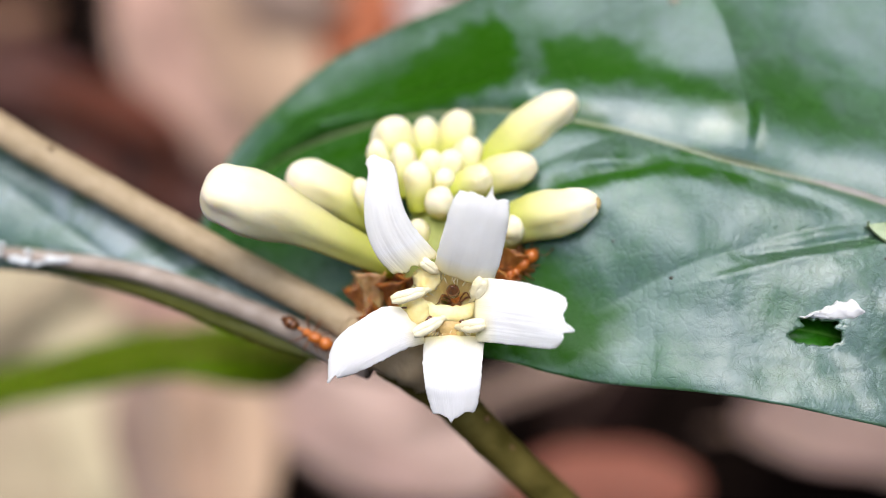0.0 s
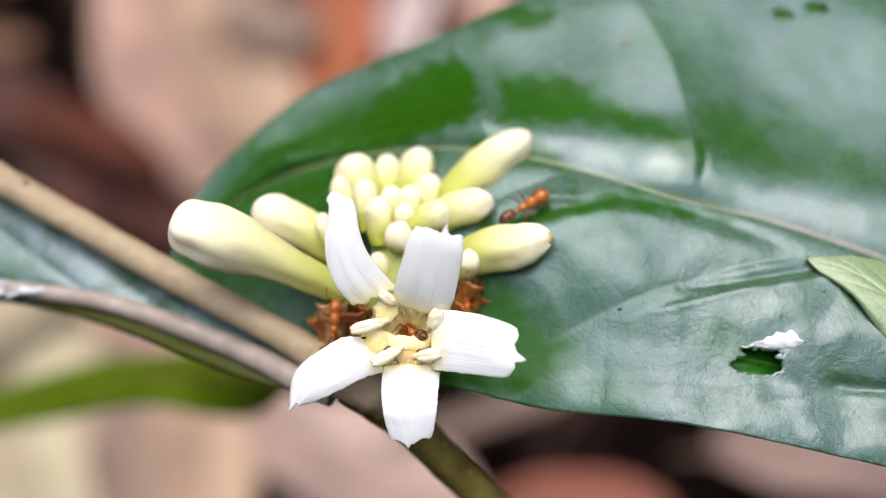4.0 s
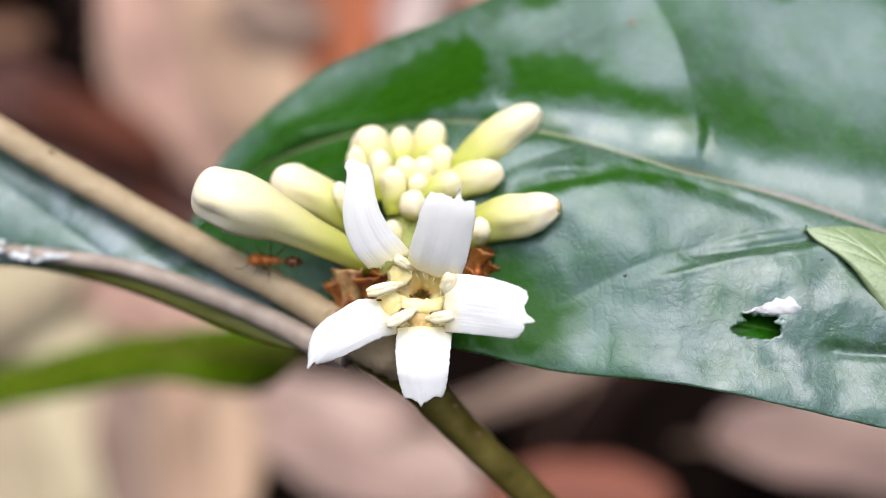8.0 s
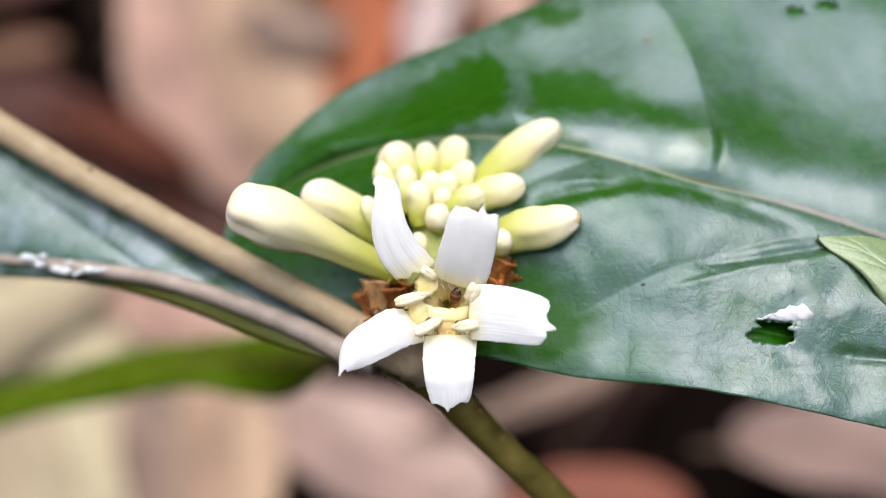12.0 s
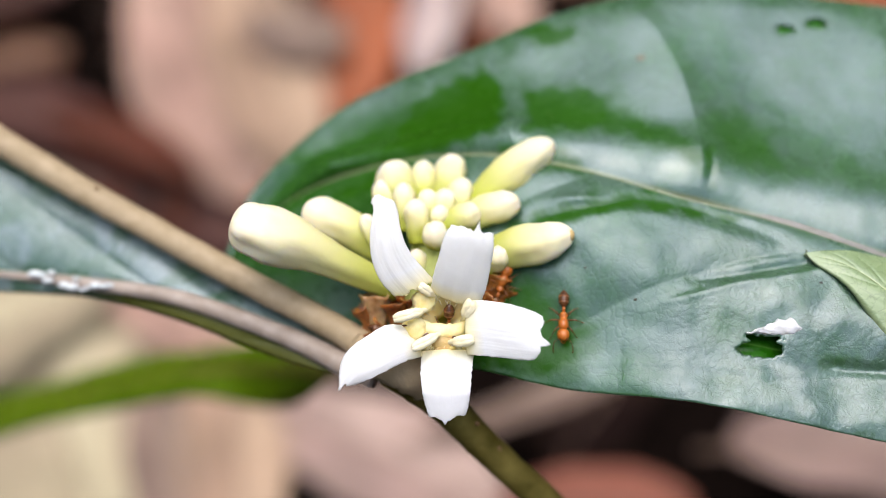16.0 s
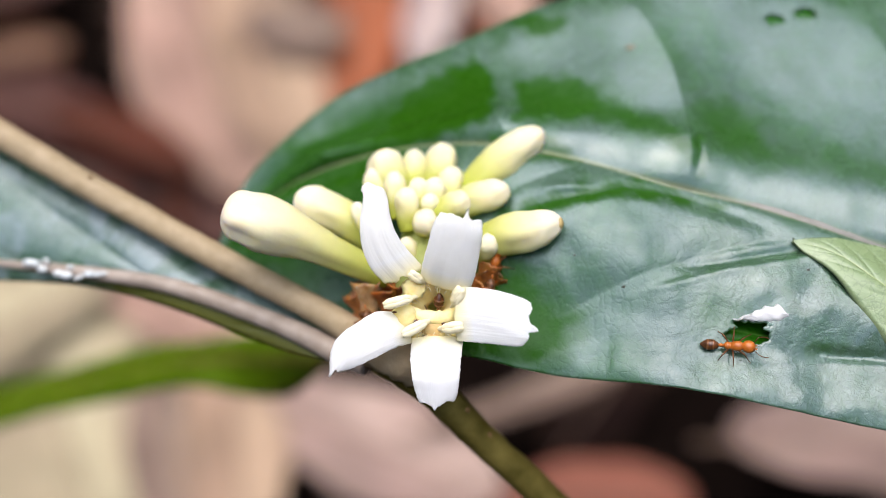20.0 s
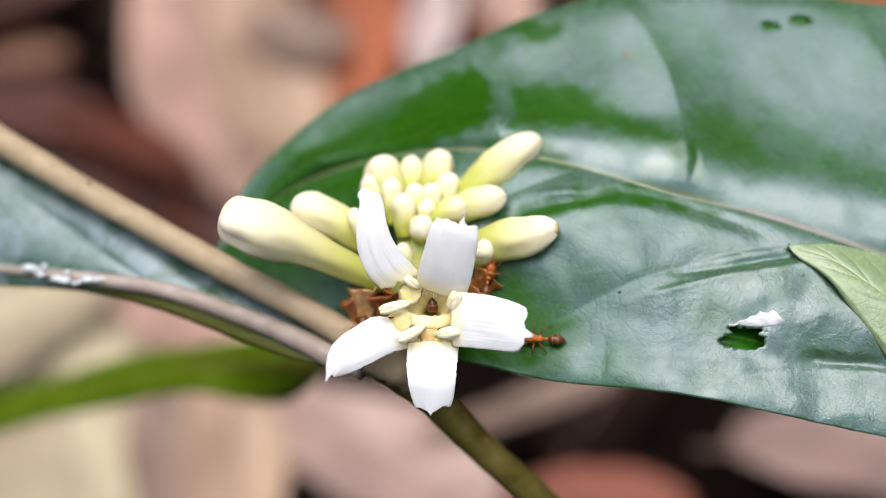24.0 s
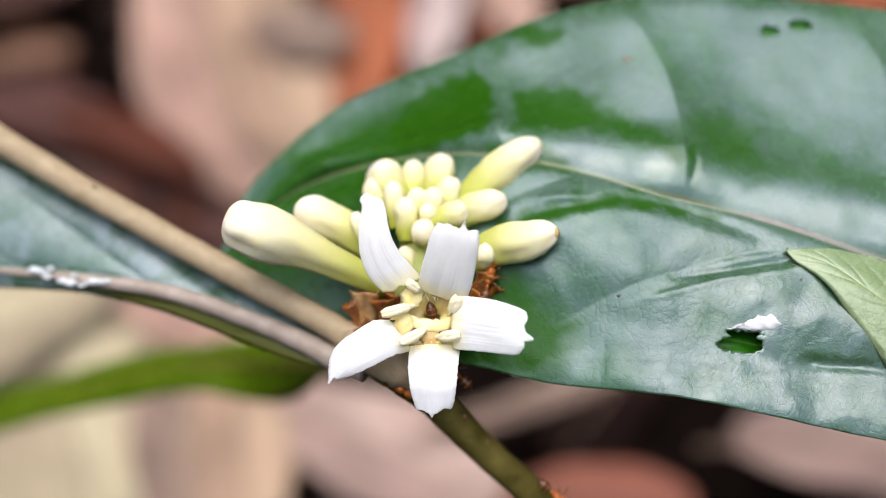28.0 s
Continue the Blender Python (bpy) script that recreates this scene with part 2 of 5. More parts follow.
def litter_material():
    s = Shader("dry_leaf", 0.8, 0.03)
    # random browns kept near black to hold the shade of crevices between leaves
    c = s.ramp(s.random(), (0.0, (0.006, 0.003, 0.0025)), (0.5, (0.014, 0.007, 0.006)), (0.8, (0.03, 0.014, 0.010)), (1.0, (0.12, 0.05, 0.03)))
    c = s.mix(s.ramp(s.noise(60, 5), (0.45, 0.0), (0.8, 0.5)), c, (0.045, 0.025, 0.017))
    s.base(c).bump(s.noise(150, 4), 0.001, 0.5)
    return s.mat


def tinted_litter(name, colour):
    s = Shader(name, 0.75, 0.06)
    c = s.mix(s.ramp(s.noise(14, 3, stretch=(1, 2.5, 1)), (0.4, 0.0), (0.65, 0.8)), colour, tuple(a * b for a, b in zip(colour, (0.92, 0.80, 0.84))))
    s.base(s.mix(s.ramp(s.noise(24, 6), (0.42, 0.0), (0.64, 0.75)), c, tuple(0.45 * a for a in colour))).bump(s.noise(150, 4), 0.001, 0.5)
    return s.mat


PETAL, BUD, THROAT = petal_material(), bud_material(), throat_material()
ANTHER = plain("anther", (0.80, 0.70, 0.42), (0.88, 0.82, 0.62), 900, 0.6)
NECTAR = plain("nectary", (0.42, 0.24, 0.07), (0.80, 0.62, 0.28), 1300, 0.5)
BARK = plain("green_brown_bark", (0.33, 0.245, 0.14), (0.43, 0.325, 0.205), 700, 0.55, 0.3, 0.00015)
GREEN_STEM = plain("green_stem", (0.060, 0.048, 0.008), (0.15, 0.118, 0.03), 420, 0.6, 0.12, 0.00015)
HUSK = husk_material("withered_husk", (0.10, 0.028, 0.006), (0.50, 0.19, 0.045))
# the grey-green tint adds sky sheen to the colour
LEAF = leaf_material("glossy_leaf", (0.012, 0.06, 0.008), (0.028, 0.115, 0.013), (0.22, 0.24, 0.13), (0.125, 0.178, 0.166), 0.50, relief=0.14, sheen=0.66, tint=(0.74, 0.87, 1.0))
# bluish white tint painted in for the sky reflected on the left leaf
PALED_LEAF = leaf_material("paled_leaf", (0.02, 0.07, 0.03), (0.04, 0.11, 0.04), (0.22, 0.24, 0.13), (0.17, 0.23, 0.23), 0.85, 0.44, 0.58, darkened=(0.095, 0.085, 0.016), tint=(0.85, 0.93, 1.0))
YOUNG_LEAF = leaf_material("young_leaf", (0.19, 0.265, 0.125), (0.27, 0.35, 0.18), (0.28, 0.34, 0.15), sheen=0.6, relief=0.2)
RIB = plain("leaf_rib", (0.27, 0.21, 0.165), (0.41, 0.335, 0.28), 500, 0.5, 0.4, 0.0001)
PALE_RIB = plain("pale_rib", (0.19, 0.185, 0.15), (0.30, 0.27, 0.25), 500, 0.45, 0.4, 0.0001)
DEW = plain("dew", (0.55, 0.58, 0.58), (0.75, 0.78, 0.78), 900, 0.08, 1.0, 0.00002)
PALE_SCAR = plain("bud_scar", (0.42, 0.28, 0.10), (0.62, 0.48, 0.22), 1500, 0.6)
LEAF_SCAR = plain("leaf_scar", (0.16, 0.17, 0.11), (0.32, 0.24, 0.18), 1500, 0.6)
SPECK = plain("speck", (0.02, 0.02, 0.015), (0.06, 0.05, 0.03), 2000, 0.7)
BRIGHT_LEAF = leaf_material("bright_leaf", (0.011, 0.105, 0.003), (0.02, 0.155, 0.005), (0.1, 0.3, 0.04), sheen=0.2)
BACK_LEAF = leaf_material("back_leaf", (0.055, 0.105, 0.003), (0.09, 0.15, 0.006), (0.1, 0.18, 0.03), sheen=0.1)
LITTER = litter_material()
# near black: the shade in the litter's gaps is put into this colour
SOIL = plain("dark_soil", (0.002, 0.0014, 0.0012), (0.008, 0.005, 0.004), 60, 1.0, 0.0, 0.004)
ANT_BODY = plain("amber_ant", (0.37, 0.09, 0.011), (0.56, 0.165, 0.028), 2500, 0.3, 0.5, 0.00002)
ANT_BAND = plain("ant_band", (0.12, 0.045, 0.014), (0.24, 0.085, 0.024), 2500, 0.3, 0.5, 0.00002)
ANT_LEG = plain("ant_leg", (0.10, 0.035, 0.012), (0.20, 0.07, 0.02), 2500, 0.4, 0.4, 0.00001)
ANT_DARK = plain("dark_ant", (0.06, 0.022, 0.010), (0.14, 0.05, 0.016), 2500, 0.25, 0.5, 0.00002)

# ---------------------------------------------------------------- ground
bm = bmesh.new()
size = [-300, -60, -12, -3, -1.2, -0.6, -0.3, 0, 0.3, 0.6, 1.2, 3, 12, 60, 300]
grid = [[bm.verts.new((x, y, 0.004 * noise.noise(Vector((x * 9, y * 9, 0))) if abs(x) < 2 and abs(y) < 2 else 0)) for y in size] for x in size]
for i in range(len(size) - 1):
    for j in range(len(size) - 1):
        bm.faces.new((grid[i][j], grid[i + 1][j], grid[i + 1][j + 1], grid[i][j + 1]))
me = bpy.data.meshes.new("ground")
bm.to_mesh(me)
bm.free()
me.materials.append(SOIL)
GROUND = tagged(new("ground", me), "soil of the forest floor, near black with the shade of litter gaps", "ground", kind="structure")

# unseen ring of dark wood, added to darken reflections, open to the sky overhead
bm = bmesh.new()
rings = []
for k in range(9):
    ring = []
    for a in range(72):
        r = 7 + 0.8 * noise.noise(Vector((math.cos(a / 72 * math.tau) * 4, math.sin(a / 72 * math.tau) * 4, k)))
        z = k / 8 * (8.0 + 3.0 * math.sin(a / 72 * math.tau) + 3.0 * noise.noise(Vector((math.cos(a / 72 * math.tau) * 3, math.sin(a / 72 * math.tau) * 3, 9))))
        ring.append(bm.verts.new((r * math.cos(a / 72 * math.tau), r * math.sin(a / 72 * math.tau), z - 0.05)))
    rings.append(ring)
for lo, hi in zip(rings, rings[1:]):
    for a in range(72):
        bm.faces.new((lo[a], lo[(a + 1) % 72], hi[(a + 1) % 72], hi[a]))
me = bpy.data.meshes.new("backdrop")
bm.to_mesh(me)
bm.free()
me.materials.append(plain("far_wood", (0.015, 0.03, 0.01), (0.06, 0.09, 0.03), 2.2, 0.9, 0.1, 0.05))
tagged(new("backdrop", me), "unseen dark green wood added round the plant to shape the light", "woods", kind="structure")


# ---------------------------------------------------------------- leaves of the plant
def plan_of(places):
    """Millimetres along u and v of many places."""
    p = np.array([tuple(q) for q in places])
    return p[:, 0] * 1000, (p[:, 1] * math.sin(TILT) + (p[:, 2] - FLOWER_HEIGHT) * math.cos(TILT)) * 1000


def along_line(u, v, line):
    """Signed distance from a line of (u, v) points, and the share of its length that is passed."""
    best, where = np.full(len(u), 1e9), np.zeros(len(u))
    for k, ((a, b), (c, d)) in enumerate(zip(line, line[1:])):
        x, y = c - a, d - b
        t = np.clip(((u - a) * x + (v - b) * y) / (x * x + y * y), 0, 1)
        gap = np.hypot(u - a - t * x, v - b - t * y) * np.where(x * (v - b) - y * (u - a) < 0, -1, 1)
        near = np.abs(gap) < np.abs(best)
        best, where = np.where(near, gap, best), np.where(near, (k + t) / (len(line) - 1), where)
    return best, where


def outside(u, v, outline):
    """Distance to a closed outline, negative within it."""
    far, within = np.full(len(u), 1e9), np.zeros(len(u), bool)
    for (a, b), (c, d) in zip(outline, outline[1:] + outline[:1]):
        x, y = c - a, d - b
        t = np.clip(((u - a) * x + (v - b) * y) / (x * x + y * y), 0, 1)
        far = np.minimum(far, np.hypot(u - a - t * x, v - b - t * y))
        if y:
            within ^= ((b > v) != (d > v)) & (u < a + (v - b) / y * x)
    return np.where(within, -far, far)


def blade(name, parent, mid, upper, lower, material, veins=4, n=90, m=40, thick=0.35, bulge=1.05, wave=0.45, seed=0.0, holes=(), no_sheen_outlines=(), crinkle=False, phase=(0.0, 0.24), slant=1.3, fold=0.7, crest=3.0, profile=None, pucker=0.35, upper_slant=None, low_veins=None, no_sheen_low=False, creases=(), swells=()):
    """A leaf blade between two margins, puckered between its side veins; the curves run from tip to base."""
    mids, ups, lows = spline(mid, n), spline(upper, n), spline(lower, n)
    rows, ribs, outs = [], [], []
    shape = [ramp_of(line, 100) for line in profile] if profile else None
    for i in range(n + 1):
        row, rib = [], []
        out = (mids[min(i + 1, n)] - mids[max(i - 1, 0)]).cross(ups[i] - lows[i])
        out = out.normalized() if out.length > 1e-12 else Vector((0, 0, 1))
        out = -out if out.z < 0 else out
        for j in range(-m, m + 1):
            f = (abs(j) / m) ** 1.2
            p = mids[i].lerp(ups[i] if j > 0 else lows[i], f)
            s = i / n * veins + (upper_slant * f ** 1.9 if upper_slant and j > 0 else slant * f) + (phase[0] if j > 0 else phase[1])
            if low_veins and j <= 0:
                s = i / n * low_veins[0] + low_veins[1] * f + low_veins[2]
            d = abs((s % 1.0) - 0.5) * 2
            swell = math.sin(math.pi * f ** 0.7) ** 0.8
            lift = bulge * swell * (0.45 + 0.55 * (1 - d ** crest)) - 0.10 * max(0, d - 0.9) / 0.1 * (1 - f) - fold * max(0, 1 - f * 9)
            if shape:
                tipward = 1.0 if j > 0 else min(1.0, max(0.55, (0.85 - i / n) / 0.2))
                e = s % 1.0
                ridge = (1 - e / 0.45) ** 2 if e < 0.45 else ((e - 0.45) / 0.55) ** 1.8
                q = shape[0 if j > 0 else 1]
                k = min(99, int(f * 100))
                lift = (q[k] + (q[k + 1] - q[k]) * (f * 100 - k)) * tipward + pucker * swell * (ridge if j > 0 else 0.36 * (1 - d ** crest)) - fold * max(0, 1 - f * 25)
            if shape and j < 0:
                lift += min(1.0, f * 3) * (0.26 * noise.noise(p * 170 + Vector((3, 0, 0))) + 0.14 * noise.noise(p * 420))
            lift -= (0.3 if shape else 0.8) * max(0.0, (f - 0.9) / 0.1) ** 2
            lift += wave * f * f * math.sin(i / n * 19 + seed + (2 if j > 0 else 0))
            lift += 0.7 * wave * noise.noise(p * 150 + Vector((seed, 0, 0))) * min(1, f * 4)
            size = min(1.0, (ups[i] - lows[i]).length / 0.012)
            row.append(p + out * lift * size / 1000)
            rib.append(max(max(0.0, 1 - f * (60 if shape else 22)), 0.0 if shape else 0.12 * max(0.0, d - 0.94) / 0.06 * (1 - f) * min(1, f * 30)))
        rows.append(row)
        ribs.append(rib)
        outs.append(out)
    if creases or swells:
        u, v = plan_of([p for row in rows for p in row])
        lift = np.zeros(len(u))
        for line, width, height, step in creases:
            d, along = along_line(u, v, line)
            taper = np.clip(np.minimum(along, 1 - along) * 6, 0, 1)
            lift += taper * (height * np.exp(-(d / width) ** 2) + step * np.tanh(d / width) * np.exp(-(d / (4 * width)) ** 2))
        for x, y, wide, high, height in swells:
            lift += height * np.exp(-((u - x) / wide) ** 2 - ((v - y) / high) ** 2)
        lift = lift.reshape(n + 1, 2 * m + 1) / 1000
        for i in range(n + 1):
            for j in range(2 * m + 1):
                rows[i][j] += outs[i] * lift[i, j]

    def gone(i, j):
        for place, along, across, k in holes:
            e = rows[i][j] - place
            x, y = e.dot(RIGHT) / along * 1e6, e.dot(UP) / across * 1e6
            if x * x + y * y < 1 + 1.3 * noise.noise(Vector((x * 1.3, y * 1.3, k))) + 1.0 * noise.noise(Vector((x * 3.4, y * 2.2, k))):
                return True
        return False

    lost = {(i, j) for i in range(n) for j in range(2 * m) if gone(i, j)} if holes else set()
    rim = [(i, j) for i in range(1, n) for j in range(1, 2 * m) if 0 < sum((i + a, j + b) in lost for a in (-1, 0) for b in (-1, 0)) < 4] if lost else []
    for turn in range(2):
        smooth = {}
        for i, j in rim:
            near = [rows[i][j]]
            for a, b, one, two in ((1, 0, (0, -1), (0, 0)), (-1, 0, (-1, -1), (-1, 0)), (0, 1, (-1, 0), (0, 0)), (0, -1, (-1, -1), (0, -1))):
                if ((i + one[0], j + one[1]) in lost) != ((i + two[0], j + two[1]) in lost):
                    near.append(rows[i + a][j + b])
            smooth[i, j] = sum(near, Vector()) / len(near)
        for (i, j), p in smooth.items():
            rows[i][j] = p
    bm = bmesh.new()
    sheet(bm, rows, thick / 1000, (lambda i, j: (i, j) in lost) if lost else None)
    crease = bm.verts.layers.float.new("crinkle")
    for k, v in enumerate(bm.verts if crinkle else ()):
        k %= (n + 1) * (2 * m + 1)
        f, g = k // (2 * m + 1) / n, (k % (2 * m + 1) - m) / m
        v[crease] = min(1.0, max(0.13, (f - 0.66) / 0.18)) * min(1.0, max(0.1, 0.2 - g * 2))
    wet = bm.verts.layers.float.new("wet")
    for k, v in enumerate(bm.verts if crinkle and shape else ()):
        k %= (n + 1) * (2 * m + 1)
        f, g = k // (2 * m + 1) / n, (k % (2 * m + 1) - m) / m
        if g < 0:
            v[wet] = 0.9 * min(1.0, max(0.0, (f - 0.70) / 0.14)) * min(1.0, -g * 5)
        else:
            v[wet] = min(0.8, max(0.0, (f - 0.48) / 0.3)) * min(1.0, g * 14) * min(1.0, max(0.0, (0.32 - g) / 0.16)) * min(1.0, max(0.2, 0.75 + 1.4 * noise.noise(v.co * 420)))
    # mask of the painted dark patches, where the pale sky tint is left out
    no_sheen = bm.verts.layers.float.new("no_sheen")
    for k, v in enumerate(bm.verts if no_sheen_low else ()):
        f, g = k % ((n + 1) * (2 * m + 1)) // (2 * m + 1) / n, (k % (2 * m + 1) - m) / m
        v[no_sheen] = min(1.0, max(0.0, (f - 0.28) * 7)) * min(1.0, max(0.0, -g * 5))
    if no_sheen_outlines:
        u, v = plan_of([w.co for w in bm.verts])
        darkened = np.zeros(len(u))
        for outline, soft, full in no_sheen_outlines:
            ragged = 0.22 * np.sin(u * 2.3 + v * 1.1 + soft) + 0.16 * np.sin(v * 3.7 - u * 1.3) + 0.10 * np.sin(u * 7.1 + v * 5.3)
            darkened = np.maximum(darkened, full * np.clip(0.5 - (outside(u, v, outline) + ragged) / soft, 0, 1))
        for w, a in zip(bm.verts, darkened):
            w[no_sheen] = max(w[no_sheen], a)
    layer = bm.verts.layers.float.new("rib")
    flat = [r for line in ribs for r in line]
    for k, v in enumerate(bm.verts):
        v[layer] = flat[k % len(flat)]
    bmesh.ops.delete(bm, geom=[v for v in bm.verts if not v.link_faces], context="VERTS")
    return part(name, bm, material, parent)


RIGHT, UP, OUT = at(1, 0, 0) - at(0, 0, 0), at(0, 1, 0) - at(0, 0, 0), at(0, 0, 1) - at(0, 0, 0)
big_leaf = thing("leaf", at(32.56, 7.28, -4.60), "large glossy dark green leaf with a pale midrib and a hole", "leaf")
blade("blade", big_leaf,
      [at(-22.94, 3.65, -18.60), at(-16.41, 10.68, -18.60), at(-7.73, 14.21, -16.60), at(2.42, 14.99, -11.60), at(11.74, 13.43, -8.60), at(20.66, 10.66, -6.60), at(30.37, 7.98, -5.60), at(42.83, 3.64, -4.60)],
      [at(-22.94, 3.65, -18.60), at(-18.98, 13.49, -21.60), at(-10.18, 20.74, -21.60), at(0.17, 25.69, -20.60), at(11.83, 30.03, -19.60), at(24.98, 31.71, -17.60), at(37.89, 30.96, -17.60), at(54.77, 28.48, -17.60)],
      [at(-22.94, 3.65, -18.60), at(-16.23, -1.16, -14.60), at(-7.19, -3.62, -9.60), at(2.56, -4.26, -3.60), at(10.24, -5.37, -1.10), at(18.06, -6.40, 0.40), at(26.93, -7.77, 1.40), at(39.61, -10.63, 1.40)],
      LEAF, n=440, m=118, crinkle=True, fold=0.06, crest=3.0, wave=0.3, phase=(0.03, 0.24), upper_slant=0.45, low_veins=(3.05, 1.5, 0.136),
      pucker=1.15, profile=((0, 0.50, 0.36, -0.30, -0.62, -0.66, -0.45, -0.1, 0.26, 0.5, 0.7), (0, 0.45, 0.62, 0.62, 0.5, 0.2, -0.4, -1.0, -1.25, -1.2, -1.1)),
      # outlines where dark reflections are painted as deep green
      no_sheen_outlines=(([(-6.2, 15.6), (-3.7, 20.6), (-0.4, 22.7), (3.8, 24.2), (5.5, 22.7), (5.5, 17.7), (3.3, 16.7), (-1.3, 15.1)], 0.9, 1.0),
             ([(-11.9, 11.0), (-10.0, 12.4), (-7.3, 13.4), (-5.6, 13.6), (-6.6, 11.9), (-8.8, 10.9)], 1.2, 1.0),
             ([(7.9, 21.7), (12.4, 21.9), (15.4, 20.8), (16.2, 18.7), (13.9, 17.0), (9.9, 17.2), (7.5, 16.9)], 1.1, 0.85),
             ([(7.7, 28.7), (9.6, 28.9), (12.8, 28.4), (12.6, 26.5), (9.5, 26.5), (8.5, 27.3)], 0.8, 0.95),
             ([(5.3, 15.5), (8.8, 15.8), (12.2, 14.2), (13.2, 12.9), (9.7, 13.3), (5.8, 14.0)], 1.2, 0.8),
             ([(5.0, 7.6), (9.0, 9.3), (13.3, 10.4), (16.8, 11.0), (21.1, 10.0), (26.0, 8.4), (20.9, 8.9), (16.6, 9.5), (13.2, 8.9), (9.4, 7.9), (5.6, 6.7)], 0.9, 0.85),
             # shade beside the flower, painted as a soft deep green patch
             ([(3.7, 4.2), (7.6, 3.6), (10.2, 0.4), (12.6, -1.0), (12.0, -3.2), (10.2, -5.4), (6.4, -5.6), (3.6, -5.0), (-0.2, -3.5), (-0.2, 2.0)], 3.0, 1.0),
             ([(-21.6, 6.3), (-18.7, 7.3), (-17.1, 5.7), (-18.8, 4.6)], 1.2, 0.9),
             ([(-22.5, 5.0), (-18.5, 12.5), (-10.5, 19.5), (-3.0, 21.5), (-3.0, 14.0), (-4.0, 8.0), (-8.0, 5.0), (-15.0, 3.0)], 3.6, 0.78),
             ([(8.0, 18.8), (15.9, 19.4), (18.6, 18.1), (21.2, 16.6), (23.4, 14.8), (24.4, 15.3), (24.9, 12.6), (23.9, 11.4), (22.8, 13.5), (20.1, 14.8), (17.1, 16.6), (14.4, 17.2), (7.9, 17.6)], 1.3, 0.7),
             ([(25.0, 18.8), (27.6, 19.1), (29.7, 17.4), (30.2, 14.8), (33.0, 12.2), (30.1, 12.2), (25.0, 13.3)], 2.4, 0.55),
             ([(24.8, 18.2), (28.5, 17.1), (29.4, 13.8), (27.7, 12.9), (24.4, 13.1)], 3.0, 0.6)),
      creases=(([(5.7, 8.0), (9.0, 9.0), (13.3, 9.9), (16.7, 10.4), (21.0, 9.7), (25.7, 8.1), (31.3, 6.0)], 0.7, -0.28, 0.0),
               ([(35.5, 4.5), (32.8, 4.1), (28.9, 3.5), (25.1, 2.9), (20.4, 1.7), (17.0, 0.9)], 0.34, 0.13, 0.08),
               ([(33.4, 4.9), (29.1, 4.3), (25.2, 3.7), (20.6, 3.0)], 0.36, -0.26, 0.0),
               ([(23.4, 11.3), (24.0, 13.8), (23.9, 15.1), (23.3, 17.5)], 0.4, -0.08, 0.0),
               ([(9.2, -4.4), (15.5, -3.8), (20.0, -3.9), (24.5, -4.3), (29.1, -5.0), (36.4, -5.6)], 0.4, 0.07, 0.0),
               ([(31.0, -4.0), (34.0, -4.3), (38.0, -4.7), (44.0, -5.6)], 0.5, -0.3, 0.0)),
      swells=((12.2, 10.4, 2.2, 0.45, 0.3), (17.8, 22.3, 5.0, 4.6, 0.5)),
      holes=((at(26.60, -2.55, -0.60), 1.85, 0.92, 1.0), (at(36.34, 28.19, -15.60), 1.2, 0.5, 5.0), (at(33.18, 27.56, -15.60), 1.0, 0.5, 8.0)))
part("midrib", tube(bmesh.new(), [at(-16.58, 10.50, -19.60), at(-7.79, 14.06, -17.40), at(2.44, 14.89, -12.30), at(11.85, 13.33, -9.30), at(20.84, 10.54, -7.30), at(30.63, 7.84, -6.30), at(43.21, 3.47, -5.30)],
                    [0.0001, 0.00028, 0.00036, 0.00046, 0.00060, 0.00074, 0.0008], 60, 10, 0.06), PALE_RIB, big_leaf, "pale brownish midrib")

under_leaf = thing("leaf", at(33.84, -4.81, -3.60), "green leaf hidden beneath a larger leaf, seen through its hole", "leaf")
blade("blade", under_leaf,
      [at(19.07, -1.44, -3.70), at(27.46, -2.69, -3.50), at(35.82, -4.78, -3.30), at(46.34, -7.31, -3.30)],
      [at(19.07, -1.44, -3.70), at(28.13, 0.19, -5.40), at(37.01, -0.70, -5.90), at(47.88, -3.31, -5.90)],
      [at(19.07, -1.44, -3.70), at(27.11, -5.11, -2.50), at(35.18, -7.11, -1.90), at(45.52, -10.42, -1.90)],
      BRIGHT_LEAF, n=40, m=16, bulge=0.3, wave=0.05, seed=2.0, fold=0.0, phase=(0.5, 0.5))
far_leaf = thing("leaf", at(36.04, 28.50, -18.60), "small bright green leaf seen through gaps in a larger leaf", "leaf")
blade("blade", far_leaf,
      [at(29.62, 28.71, -16.60), at(33.36, 28.08, -16.10), at(37.27, 28.18, -16.10), at(42.39, 28.22, -16.60)],
      [at(29.81, 28.87, -17.20), at(33.81, 29.99, -17.30), at(37.77, 29.99, -17.30), at(42.67, 28.38, -17.20)],
      [at(29.81, 28.87, -17.20), at(33.00, 26.13, -15.10), at(36.86, 26.22, -15.10), at(42.67, 28.38, -17.20)],
      BRIGHT_LEAF, n=30, m=12, bulge=0.2, wave=0.1, seed=6.0)
flake = thing("flake", at(27.75, -1.15, -1.60), "white torn flake at the edge of a hole in the leaf", "flake")
